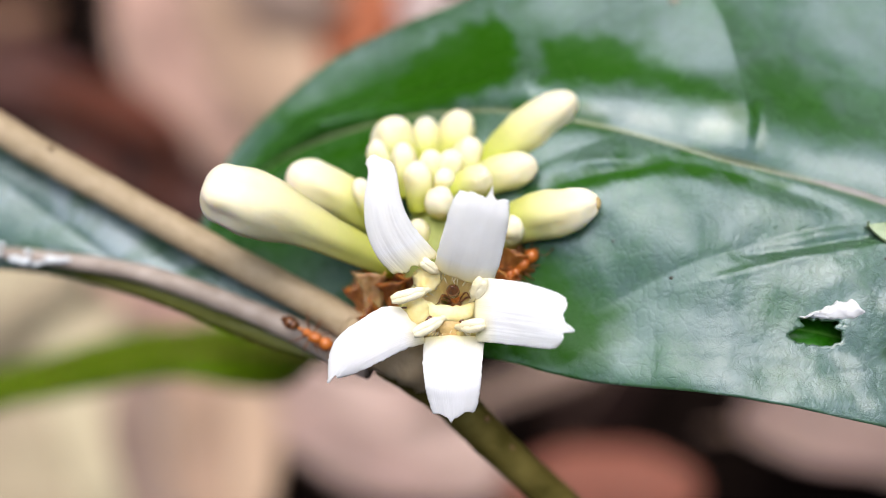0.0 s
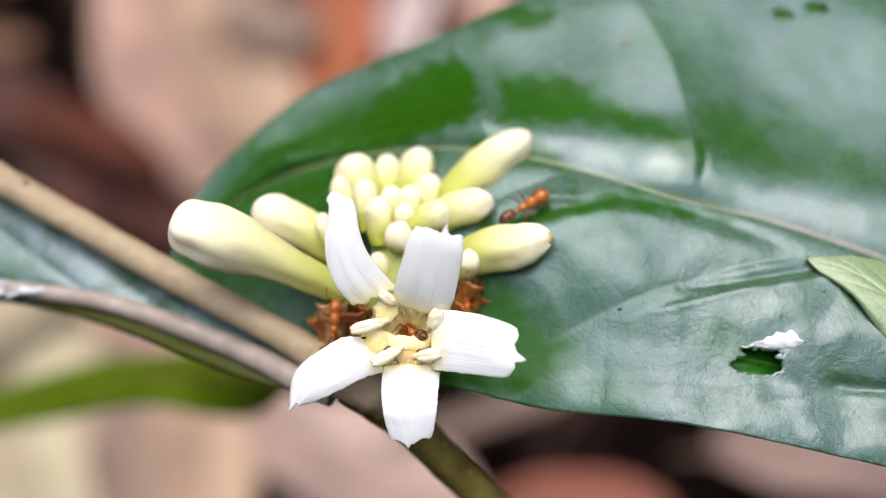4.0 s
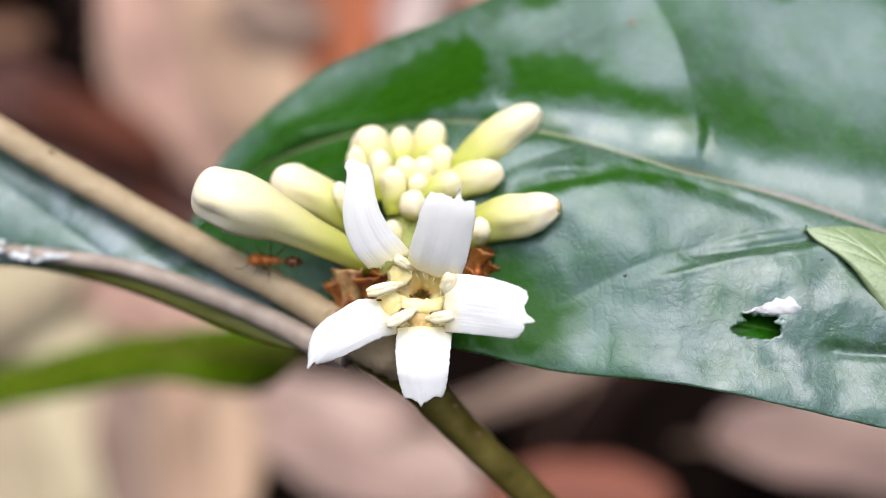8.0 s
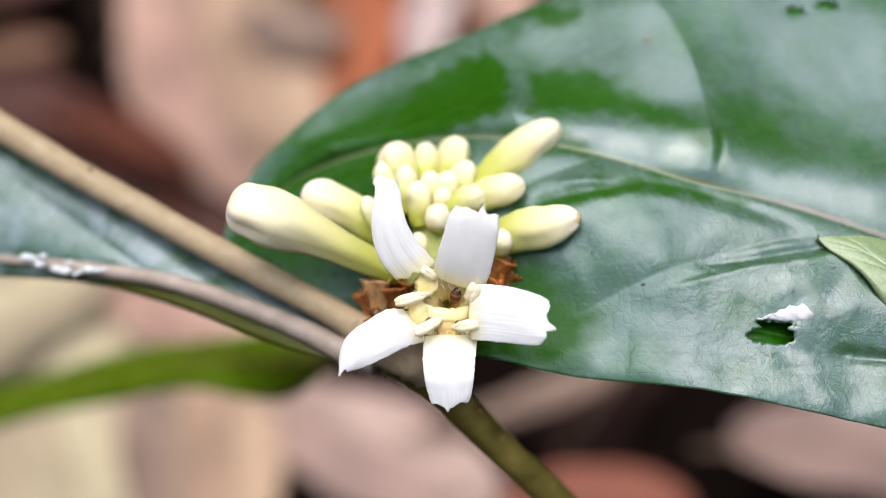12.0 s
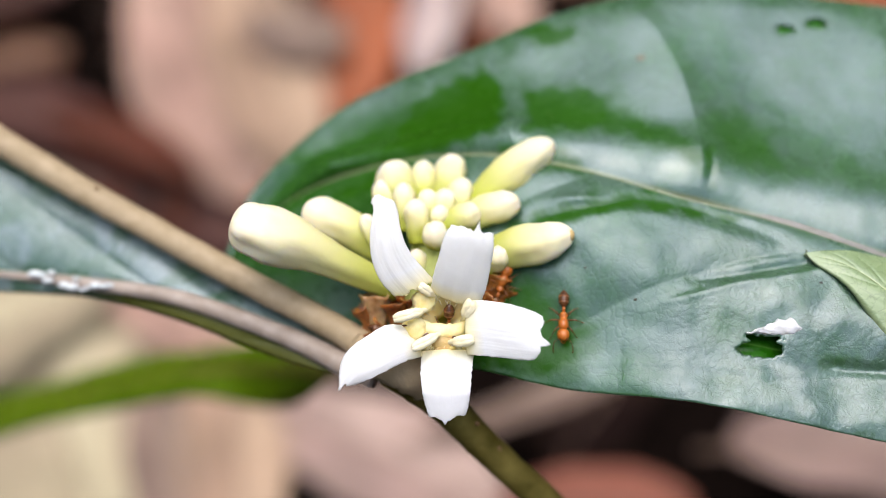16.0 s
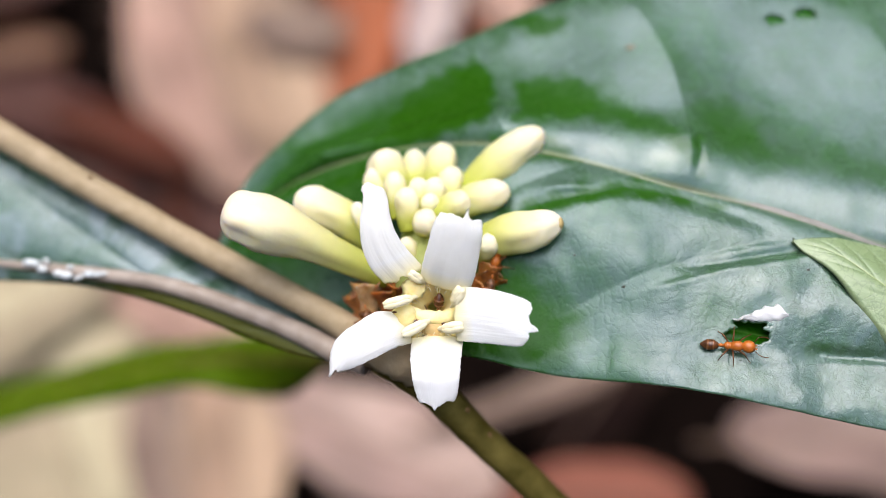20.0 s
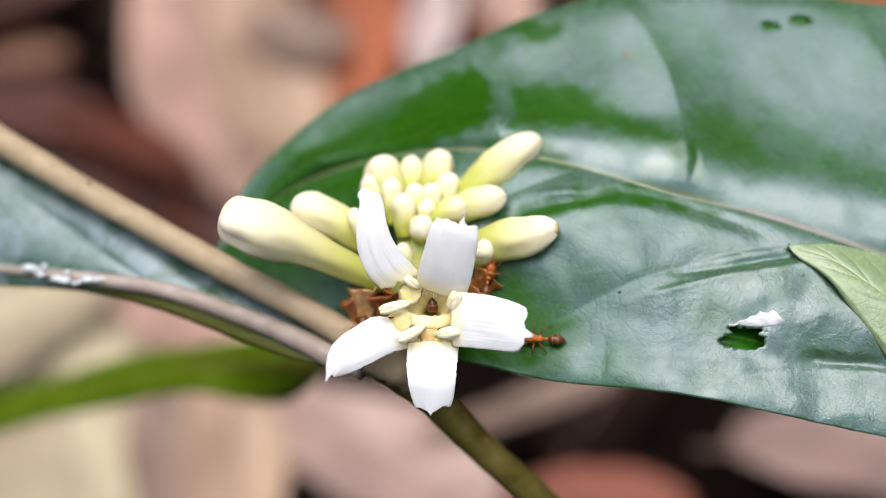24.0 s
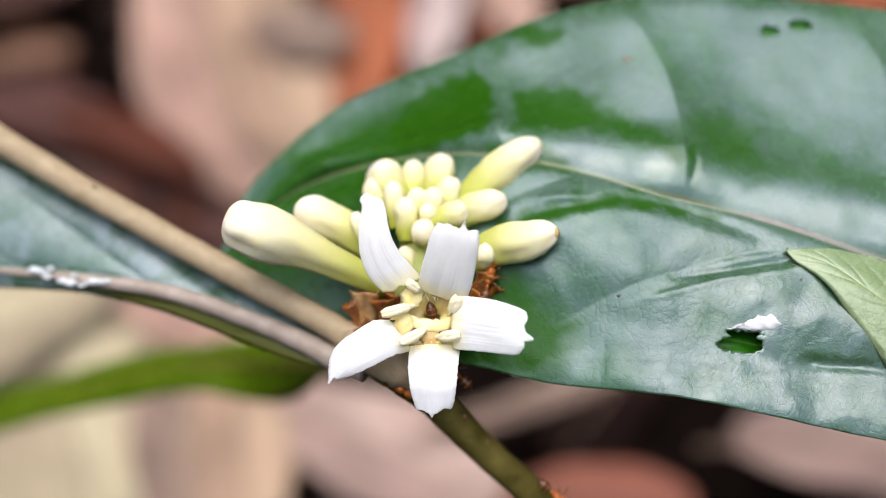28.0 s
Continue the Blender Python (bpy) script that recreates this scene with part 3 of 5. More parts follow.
flake_rows = [[at(27.70, -1.00, -1.50) + RIGHT * (x * 2.05 * (1 - 0.18 * y) + 0.12 * noise.noise(Vector((y * 3, x * 4, 9)))) + UP * ((0.55 + 0.35 * x) * y * (1 - x ** 6 * 0.5) + 0.25 * x + 0.3 * noise.noise(Vector((x * 2.6, y, 0))) + 0.14 * noise.noise(Vector((x * 8, y * 2, 4))))
               + OUT * (0.3 * (1 - y * y) + 0.12 * noise.noise(Vector((x * 3, y * 3, 7)))) for y in [k / 10 * 2 - 1 for k in range(11)]] for x in [k / 40 * 2 - 1 for k in range(41)]]
bm = sheet(bmesh.new(), flake_rows, 0.00012)
layer = bm.verts.layers.float.new("along")
for v in bm.verts:
    v[layer] = 1.0
part("skin", bm, PETAL, flake)

left_leaf = thing("leaf", at(-9.26, -3.46, -7.60), "green leaf paled by sky sheen in its colour, with a brownish midrib, seen nearly edge-on", "leaf")
blade("blade", left_leaf,
      [at(-57.96, 4.96, -16.60), at(-46.19, 4.01, -15.60), at(-34.81, 2.95, -13.60), at(-26.51, 1.72, -12.00), at(-19.47, -0.29, -10.40), at(-13.17, -2.64, -9.00), at(-8.53, -4.77, -7.60)],
      [at(-57.96, 4.96, -16.60), at(-49.50, 15.70, -18.60), at(-39.50, 13.50, -17.40), at(-29.00, 8.80, -15.20), at(-20.00, 3.80, -13.40), at(-13.50, -0.60, -11.00), at(-8.53, -4.77, -7.60)],
      [at(-57.96, 4.96, -16.60), at(-46.35, 2.41, -16.00), at(-35.10, 1.70, -14.00), at(-26.90, 0.00, -12.00), at(-19.95, -2.25, -10.20), at(-13.50, -4.45, -8.60), at(-8.51, -5.60, -7.30)],
      PALED_LEAF, n=140, m=50, seed=3.0, bulge=0.35, fold=0.2, wave=0.25,
      no_sheen_low=True)
part("midrib", tube(bmesh.new(), [at(-50.20, 4.40, -15.90), at(-42.00, 3.66, -14.80), at(-34.81, 2.95, -13.40), at(-26.51, 1.80, -11.70), at(-19.47, -0.20, -10.10), at(-13.17, -2.55, -8.70), at(-8.53, -4.60, -7.20), at(-6.20, -5.30, -6.40)],
                    [0.0002, 0.0004, 0.0006, 0.00078, 0.0009, 0.0010, 0.0012, 0.0013], 60, 12, 0.08), RIB, left_leaf, "pinkish brown midrib")

rng = random.Random(11)
for k in range(12):
    f = k / 11
    spot = at(-39.60, 3.75, -13.70).lerp(at(-31.80, 2.35, -12.10), f) + UP * rng.uniform(-0.6, 0.9) + RIGHT * rng.uniform(-0.4, 0.4)
    drop = thing("dew_drop", spot, "tiny bright dew drop on a leaf rib", "drop", "dew drops")
    bm = bmesh.new()
    bmesh.ops.create_uvsphere(bm, u_segments=14, v_segments=10, radius=rng.uniform(0.00022, 0.0005))
    for v in bm.verts:
        v.co = RIGHT * v.co.x * 1400 + UP * v.co.y * 800 + OUT * v.co.z * 700
    part_local("bead", bm, DEW, drop)

for spot, r, material, label in ((at(16.31, 1.45, -2.93), 0.16, SPECK, "tiny dark speck on the glossy leaf"), (at(18.88, 24.45, -13.62), 0.42, LEAF_SCAR, "small tan scar on the glossy leaf"),
                                 (at(32.14, 2.85, -2.75), 0.13, SPECK, "tiny dark speck on the glossy leaf"), (at(12.21, 4.23, -4.29), 0.12, SPECK, "tiny dark speck on the glossy leaf")):
    mark = thing("speck", spot, label, "speck")
    bm = bmesh.new()
    bmesh.ops.create_uvsphere(bm, u_segments=10, v_segments=8, radius=r / 1000)
    for v in bm.verts:
        v.co = RIGHT * v.co.x * 1300 + UP * v.co.y * 800 + OUT * v.co.z * 300
    part_local("grain", bm, material, mark)

HOOK = at(43.87, -33.29, -15.60)
for leaf, line in ((big_leaf, [at(42.94, 3.73, -5.20), at(50.30, -5.02, -5.60), at(52.33, -17.26, -9.60), HOOK, at(17.24, -25.92, -16.10)]), (under_leaf, [at(46.13, -7.22, -3.30), at(50.95, -11.95, -5.60), at(52.33, -17.26, -9.60)]), (far_leaf, [at(42.15, 28.22, -16.60), at(50.04, 17.44, -13.60), at(50.67, -5.08, -6.20)])):
    part("petiole", tube(bmesh.new(), line, [0.0006, 0.0009, 0.001], 24, 10, 0.05), GREEN_STEM, leaf)
young = thing("leaf", at(36.81, 2.41, -1.00), "small pale green leaf lying across a darker leaf", "leaf")
blade("blade", young,
      [at(31.20, 5.45, -3.80), at(34.80, 4.20, -2.90), at(38.60, 1.30, -1.60), at(44.40, -2.60, -1.20)],
      [at(31.20, 5.45, -3.80), at(33.60, 5.75, -3.90), at(36.60, 5.55, -4.10), at(40.20, 4.70, -4.30), at(47.00, 2.50, -4.20)],
      [at(31.20, 5.45, -3.80), at(31.90, 4.45, -3.25), at(33.60, 3.20, -2.45), at(35.40, 0.80, -1.35), at(38.20, -3.50, -0.85), at(41.20, -8.20, -0.40)],
      YOUNG_LEAF, n=90, m=36, bulge=0.25, wave=0.25, seed=5.0, fold=0.05, veins=5, crinkle=True)
part("petiole", tube(bmesh.new(), [at(44.20, -2.74, 0.00), at(49.48, -8.19, -3.60), at(52.33, -17.26, -9.60)], [0.0004, 0.0006, 0.0008], 16, 8), GREEN_STEM, young)

back_leaf = thing("leaf", at(-13.90, -8.18, -35.60), "narrow olive green leaf hanging below the stem", "leaf")
blade("blade", back_leaf,
      [at(-104.66, -28.63, -108.60), at(-80.08, -20.77, -98.60), at(-59.33, -15.41, -88.60), at(-40.42, -11.38, -78.60), at(-26.58, -10.16, -68.60), at(-13.57, -8.59, -45.60)],
      [at(-106.36, -24.98, -111.60), at(-81.89, -17.81, -102.60), at(-60.76, -12.06, -92.60), at(-41.45, -7.90, -82.60), at(-27.14, -6.42, -71.60), at(-13.57, -8.59, -45.60)],
      [at(-101.96, -32.15, -105.60), at(-78.27, -24.06, -94.60), at(-57.92, -18.14, -84.60), at(-39.38, -14.68, -74.60), at(-23.78, -15.43, -66.60), at(-13.57, -8.59, -45.60)],
      BACK_LEAF, n=60, m=24, seed=9.0)
part("midrib", tube(bmesh.new(), [at(-103.00, -28.10, -108.20), at(-80.00, -20.74, -98.20), at(-59.25, -15.38, -88.20), at(-40.35, -11.35, -78.20), at(-26.50, -10.13, -68.20), at(-14.00, -8.65, -46.40)], [0.0002, 0.0005, 0.0006, 0.0007, 0.0007, 0.0005], 30, 8), GREEN_STEM, back_leaf, "olive midrib")
part("petiole", tube(bmesh.new(), [at(-14.60, -8.70, -47.60), at(-9.31, -6.91, -23.60), at(-5.38, -4.99, -9.60)], [0.0004, 0.0005, 0.0007], 12, 8), GREEN_STEM, back_leaf)

# ---------------------------------------------------------------- stem
stem = thing("stem", at(-4.72, -5.02, -5.60), "brown woody stem with a swollen node", "stem")
part("branch", tube(bmesh.new(), [at(-49.00, 19.96, -16.60), at(-38.05, 13.62, -13.90), at(-27.80, 8.06, -11.60), at(-18.10, 2.96, -9.60), at(-10.59, -0.79, -7.60), at(-4.31, -4.42, -6.10)],
                    [0.0015, 0.00138, 0.0013, 0.00126, 0.00128, 0.0015], 40, 16, 0.08), BARK, stem)
part("shoot", tube(bmesh.new(), [at(-4.75, -4.64, -6.10), at(-0.38, -7.89, -7.60), at(4.17, -12.71, -9.60), at(8.93, -17.28, -11.60), at(17.14, -25.52, -15.60)], [0.0018, 0.0017, 0.0015, 0.0015, 0.0016], 30, 16, 0.08), GREEN_STEM, stem)
foot = at(17.14, -25.52, -15.60)
part("main_stem", tube(bmesh.new(), [foot, Vector((foot.x + 0.006, foot.y - 0.003, foot.z - 0.05)), Vector((foot.x + 0.008, foot.y - 0.004, foot.z * 0.4)), Vector((foot.x + 0.010, foot.y - 0.004, -0.01))],
                       [0.0016, 0.002, 0.0026, 0.0034], 24, 14, 0.08), BARK, stem)
part("node", tube(bmesh.new(), [at(-7.84, -2.50, -6.60), at(-5.16, -3.72, -5.60), at(-2.56, -5.02, -5.60), at(-0.39, -6.88, -6.60)], [0.0013, 0.0022, 0.0022, 0.0012], 16, 16, 0.25), BARK, stem)

CORK = plain("cork_spot", (0.09, 0.045, 0.018), (0.22, 0.12, 0.055), 900, 0.6, 0.3, 0.0002)
for p, r in ((at(4.78, -12.16, -8.60), 0.32), (at(2.80, -9.69, -7.20), 0.22), (at(6.89, -15.35, -9.60), 0.28), (at(2.08, -12.04, -8.40), 0.2), (at(8.34, -15.16, -10.40), 0.2), (at(-21.52, 5.25, -10.60), 0.22), (at(-31.59, 10.54, -11.80), 0.25), (at(-32.92, 11.92, -11.60), 0.2), (at(-14.62, 0.53, -7.80), 0.2)):
    bm = bmesh.new()
    bmesh.ops.create_icosphere(bm, subdivisions=2, radius=r / 1000)
    for v in bm.verts:
        v.co = v.co * (1 + 0.3 * noise.noise(v.co * 4000)) + p
    part("lenticel", bm, CORK, stem, "small brown corky spot")

# ---------------------------------------------------------------- flower cluster
def bud(parent, line, radii, blunt=0.8, lobes=0.16, name="bud"):
    """A swollen club along a line from base to tip, with a blunt, faintly five-sided end."""
    rings, segs = 34, 30
    steps = [1 - (1 - k / rings) ** 1.6 for k in range(rings + 1)]
    fine, rad = spline(line, 300), ramp_of(radii, 300)
    bm = bmesh.new()
    layer = bm.verts.layers.float.new("along")
    side = (fine[1] - fine[0]).orthogonal().normalized()
    loops, seed = [], line[0].x * 900
    for f in steps:
        k = min(300, round(f * 300))
        c, r = fine[k], rad[k] / 1000
        ahead = (fine[min(k + 3, 300)] - fine[max(k - 3, 0)]).normalized()
        side = (side - ahead * side.dot(ahead)).normalized()
        other = ahead.cross(side)
        if f > blunt:
            r *= math.sqrt(max(0.0, 1 - ((f - blunt) / (1 - blunt)) ** 2.6)) + 0.01
        loop = []
        for q in range(segs):
            a = q / segs * math.tau
            ridge = abs(math.cos(2.5 * a + seed)) - 0.64
            rr = r * (1 + lobes * (0.35 + 0.65 * f ** 3) * ridge + 0.13 * noise.noise(Vector((math.cos(a) * 1.2 + seed, math.sin(a) * 1.2, f * 3.5))) + 0.05 * noise.noise(Vector((math.cos(a) * 3 + seed, math.sin(a) * 3, f * 9))))
            v = bm.verts.new(c + side * math.cos(a) * rr + other * math.sin(a) * rr)
            v[layer] = f
            loop.append(v)
        loops.append(loop)
    for lo, hi in zip(loops, loops[1:]):
        for q in range(segs):
            bm.faces.new((lo[q], lo[(q + 1) % segs], hi[(q + 1) % segs], hi[q]))
    bm.faces.new(loops[0][::-1])
    bm.faces.new(loops[-1])
    return part(name, bm, BUD, parent)


cluster = thing("flower_cluster", at(-1.26, 1.89, -6.60), "head of cream and yellow green flower buds on a short stalk", "buds")
part("stalk", tube(bmesh.new(), [at(-3.42, -4.15, -5.60), at(-2.13, -0.72, -6.10), at(-1.26, 2.77, -6.60), at(-1.27, 6.31, -7.60)], [0.0016, 0.0019, 0.0024, 0.0018], 18, 14, 0.15), plain("stalk_green", (0.3, 0.34, 0.08), (0.45, 0.48, 0.16), 500, 0.5), cluster)
bud(cluster, [at(-4.33, 2.33, -6.60), at(-6.89, 3.51, -5.60), at(-11.03, 5.50, -4.10), at(-14.60, 6.98, -3.10), at(-18.45, 8.15, -2.60)], [1.1, 1.2, 1.78, 2.42, 2.0], 0.90, 0.24)
bud(cluster, [at(-4.85, 5.43, -8.10), at(-8.82, 7.86, -7.60), at(-12.83, 9.69, -7.10)], [1.25, 1.75, 1.5], 0.75)
bud(cluster, [at(2.31, 9.71, -8.60), at(5.95, 12.91, -9.10), at(9.98, 15.91, -9.60)], [1.2, 1.78, 1.28], 0.76)
bud(cluster, [at(3.10, 5.17, -6.10), at(7.31, 6.21, -4.60), at(11.14, 7.15, -3.60)], [1.35, 1.85, 1.2], 0.72)
bud(cluster, [at(0.28, 7.84, -7.10), at(3.56, 9.34, -6.60), at(6.67, 10.09, -6.10)], [1.2, 1.45, 1.2], 0.72)
bud(cluster, [at(0.05, 7.79, -6.20), at(1.70, 8.77, -5.80), at(3.16, 9.19, -5.60)], [1.1, 1.2, 0.9], 0.65)
scar = bmesh.new()
bmesh.ops.create_uvsphere(scar, u_segments=12, v_segments=8, radius=0.0006)
for v in scar.verts:
    v.co = at(10.87, 6.98, -3.50) + RIGHT * v.co.x * 500 + UP * v.co.y * 900 + OUT * v.co.z * 900
part("scar", scar, PALE_SCAR, cluster, "brownish scar at a bud's tip")
for base, tip, r, blunt in (
        (at(4.25, 3.95, -5.60), at(4.75, 5.75, -3.10), 0.95, 0.6), (at(-0.75, 6.50, -6.10), at(-1.00, 7.55, -3.10), 1.15, 0.55), (at(-3.43, 9.48, -8.60), at(-5.20, 14.05, -9.60), 1.72, 0.7),
        (at(-1.91, 9.93, -8.60), at(-2.03, 14.22, -10.60), 1.1, 0.65), (at(-0.38, 9.93, -8.60), at(0.90, 14.71, -10.10), 1.4, 0.7), (at(0.06, 8.53, -7.60), at(1.94, 12.35, -8.10), 1.2, 0.6),
        (at(-3.39, 7.61, -7.10), at(-3.83, 11.94, -7.10), 1.0, 0.65), (at(-2.35, 6.48, -6.10), at(-2.64, 10.36, -5.60), 1.1, 0.62), (at(-1.26, 8.03, -6.60), at(-1.70, 11.32, -6.60), 0.95, 0.6),
        (at(-0.61, 7.81, -6.60), at(0.14, 11.32, -6.60), 1.05, 0.6), (at(-0.56, 7.04, -6.10), at(-0.48, 9.80, -5.60), 0.85, 0.55), (at(-5.84, 5.82, -6.10), at(-7.24, 9.02, -5.60), 0.8, 0.6),
        (at(-2.04, 2.99, -5.60), at(-2.76, 5.88, -5.10), 0.9, 0.6), (at(-4.40, 8.56, -8.10), at(-6.10, 12.30, -8.60), 1.15, 0.6)):
    bud(cluster, [base, base.lerp(tip, 0.5), tip], [r * 0.75, r, r * 0.92], blunt)

# ---------------------------------------------------------------- open flower
flower = thing("flower", at(-0.00, -0.41, -0.20), "open white flower with five blunt torn petals", "flower")


def petal(left, right, cup=0.4, nib=(0.0, 0.5, 0.15), seed=0.0, torn=0.0):
    """A thick strap petal between two edges that run from base to tip, with lengthwise folds and a ragged blunt end; nib: where its small point stands across, its length and width."""
    n, m = 46, 40
    a, b = spline(left, n), spline(right, n)
    rows = []
    for i in range(n + 1):
        ahead = (a[min(i + 1, n)] + b[min(i + 1, n)] - a[max(i - 1, 0)] - b[max(i - 1, 0)]).normalized()
        across = (b[i] - a[i]).normalized()
        up = across.cross(ahead).normalized()
        up = -up if up.dot(OUT) < 0 else up
        end, start = max(0.0, (i - n + 12) / 12) ** 2, max(0.0, 1 - i / 6)
        row = []
        for j in range(m + 1):
            f = j / m * 2 - 1
            reach = end * (0.30 * noise.noise(Vector((f * 2.6 + seed, 7.3, 0))) + 0.14 * noise.noise(Vector((f * 6 + seed, 2.1, 0))) + 0.05 * noise.noise(Vector((f * 19 + seed, 5.7, 0))))
            reach += end * (nib[1] * math.exp(-((f - nib[0]) / nib[2]) ** 2) - 0.10 * abs(f) ** 6)
            reach += start * torn * (noise.noise(Vector((f * 3 + seed, 1.3, 4))) + 0.5 * noise.noise(Vector((f * 11 + seed, 3.3, 4))))
            fold = cup * (1 - f * f) + 0.07 * noise.noise(Vector((f * 2.6 + seed, i * 0.05, 0))) + 0.016 * noise.noise(Vector((f * 11 + seed, i * 0.07, 2)))
            fray = f ** 9 * (0.07 * noise.noise(Vector((i * 0.45, seed + (3 if f > 0 else 0), 0))) + 0.05 * noise.noise(Vector((i * 1.3, seed + (5 if f > 0 else 0), 0))))
            row.append(a[i].lerp(b[i], j / m) + (across * fray + up * fold + ahead * reach) / 1000)
        rows.append(row)
    bm = bmesh.new()
    sheet(bm, rows, 0.00028)
    one, two = bm.verts.layers.float.new("across"), bm.verts.layers.float.new("along")
    for k, v in enumerate(bm.verts):
        k %= (n + 1) * (m + 1)
        v[one], v[two] = k % (m + 1) / m + seed, k // (m + 1) / n
    return part("petal", bm, PETAL, flower)


petal([at(-4.16, 1.94, -0.40), at(-5.34, 3.29, 0.40), at(-6.02, 5.20, 1.00), at(-6.05, 7.19, 1.40), at(-5.72, 8.97, 1.50), at(-6.00, 9.70, 1.20)],
      [at(-1.16, 3.20, -0.60), at(-2.33, 4.56, 0.30), at(-3.20, 5.88, 1.00), at(-3.77, 7.42, 1.40), at(-4.05, 8.75, 1.50), at(-4.40, 9.60, 1.30)], 0.35, (-0.2, 0.3, 0.5), 1.0, 0.35)
petal([at(-1.15, 2.45, -1.00), at(-0.87, 3.79, 0.60), at(-0.37, 5.40, 1.70), at(0.11, 6.87, 2.40), at(0.66, 7.60, 2.60)],
      [at(2.84, 1.14, -1.00), at(3.35, 2.77, 0.60), at(3.62, 4.53, 1.70), at(3.81, 5.82, 2.40), at(3.71, 6.87, 2.60)], 0.4, (0.25, 0.9, 0.10), 2.0)
petal([at(2.03, 1.46, -0.60), at(3.89, 1.34, 0.70), at(5.62, 1.03, 1.70), at(6.91, 0.65, 2.20), at(7.80, 0.10, 2.30)],
      [at(1.95, -2.94, -0.60), at(3.90, -3.04, 0.70), at(5.63, -3.16, 1.70), at(6.69, -3.22, 2.20), at(7.45, -3.17, 2.30)], 0.4, (0.13, 0.9, 0.16), 3.0)
petal([at(-2.01, -2.80, -1.00), at(-2.11, -4.46, -0.20), at(-1.96, -5.99, 0.30), at(-1.73, -7.13, 0.10), at(-1.42, -8.15, -0.20)],
      [at(2.37, -2.80, -1.00), at(2.18, -4.45, -0.20), at(2.04, -5.98, 0.30), at(1.91, -7.12, 0.10), at(1.69, -8.10, -0.20)], 0.4, (-0.15, 0.6, 0.14), 4.0)
petal([at(-2.89, -0.65, -0.90), at(-4.89, -0.55, -0.10), at(-6.87, -1.66, 0.40), at(-8.19, -2.73, 0.60), at(-8.74, -3.90, 0.50), at(-8.85, -4.80, 0.40)],
      [at(-1.96, -3.25, -0.90), at(-3.29, -3.57, -0.10), at(-4.84, -4.30, 0.40), at(-6.16, -4.92, 0.60), at(-7.20, -5.35, 0.50), at(-7.80, -5.72, 0.40)], 0.4, (-0.25, 0.6, 0.35), 5.0)

bm = bmesh.new()
centre = at(-0.08, -0.45, -1.00)
rings = []
for k, (r, w) in enumerate(((3.0, -1.8), (2.9, -0.9), (2.65, -0.45), (2.4, -0.4), (2.15, -0.65), (1.85, -0.95), (1.5, -1.2), (1.1, -1.45), (0.75, -1.8), (0.6, -2.6), (0.5, -5.0), (0.02, -5.2))):
    rings.append([bm.verts.new(centre + (RIGHT * math.cos(a) * r + UP * math.sin(a) * r + OUT * w) * (1 + 0.06 * math.cos(5 * a - 1.6) + 0.09 * noise.noise(Vector((math.cos(a) * 2.2, math.sin(a) * 2.2, k * 0.5)))))
                  for a in [s / 60 * math.tau for s in range(60)]])
for a, b in zip(rings, rings[1:]):
    for s in range(60):
        bm.faces.new((a[s], a[(s + 1) % 60], b[(s + 1) % 60], b[s]))
part("throat", bm, THROAT, flower, "cream hollow throat")
part("tube", tube(bmesh.new(), [at(-0.08, -0.50, -6.30), at(-0.61, 0.05, -8.00), at(-1.52, 1.36, -10.10)], [0.0021, 0.0016, 0.0013], 12, 16), BUD, flower)
for a, b, fat in ((at(-2.00, 0.60, 0.10), at(-4.30, -0.02, 0.60), 0.42), (at(-0.80, -1.45, 0.00), at(-2.75, -2.45, 0.50), 0.42), (at(0.65, -1.98, 0.10), at(2.30, -1.72, 0.50), 0.45), (at(1.62, 0.15, -0.20), at(2.20, 1.50, 0.40), 0.48), (at(-1.15, 2.00, -0.20), at(-2.15, 2.75, 0.30), 0.38)):
    stamen = part("stamen", tube(bmesh.new(), [a - OUT * 1.4 - (b - a) * 0.35, a - OUT * 0.4, a.lerp(b, 0.3)], [0.0002, 0.00024, 0.00026], 8, 8, 0.2), ANTHER, flower)
    side = (b - a).cross(OUT).normalized() * fat * 0.0003
    for k in (-1, 1):
        part("anther_lobe", tube(bmesh.new(), [a + side * k * 0.6, a.lerp(b, 0.25) + side * k + OUT * 0.10, a.lerp(b, 0.75) + side * k * 1.1 + OUT * 0.12, b + side * k * 0.5], [fat * 0.0005, fat * 0.00074, fat * 0.00078, fat * 0.0005], 18, 12, 0.2, a.x * 900 + k), ANTHER, stamen)

part("lip", tube(bmesh.new(), [at(-2.10, -0.50, -1.30), at(-1.15, -1.00, -1.15), at(-0.05, -1.12, -1.10), at(1.05, -0.98, -1.15), at(2.05, -0.40, -1.30)], [0.00045, 0.00058, 0.00062, 0.00058, 0.00045], 26, 14, 0.22, 3.0, 0.8), THROAT, flower, "pale yellow lip across the throat")
AMBER = plain("amber_nectar", (0.50, 0.31, 0.09), (0.72, 0.52, 0.22), 900, 0.35, 0.5)
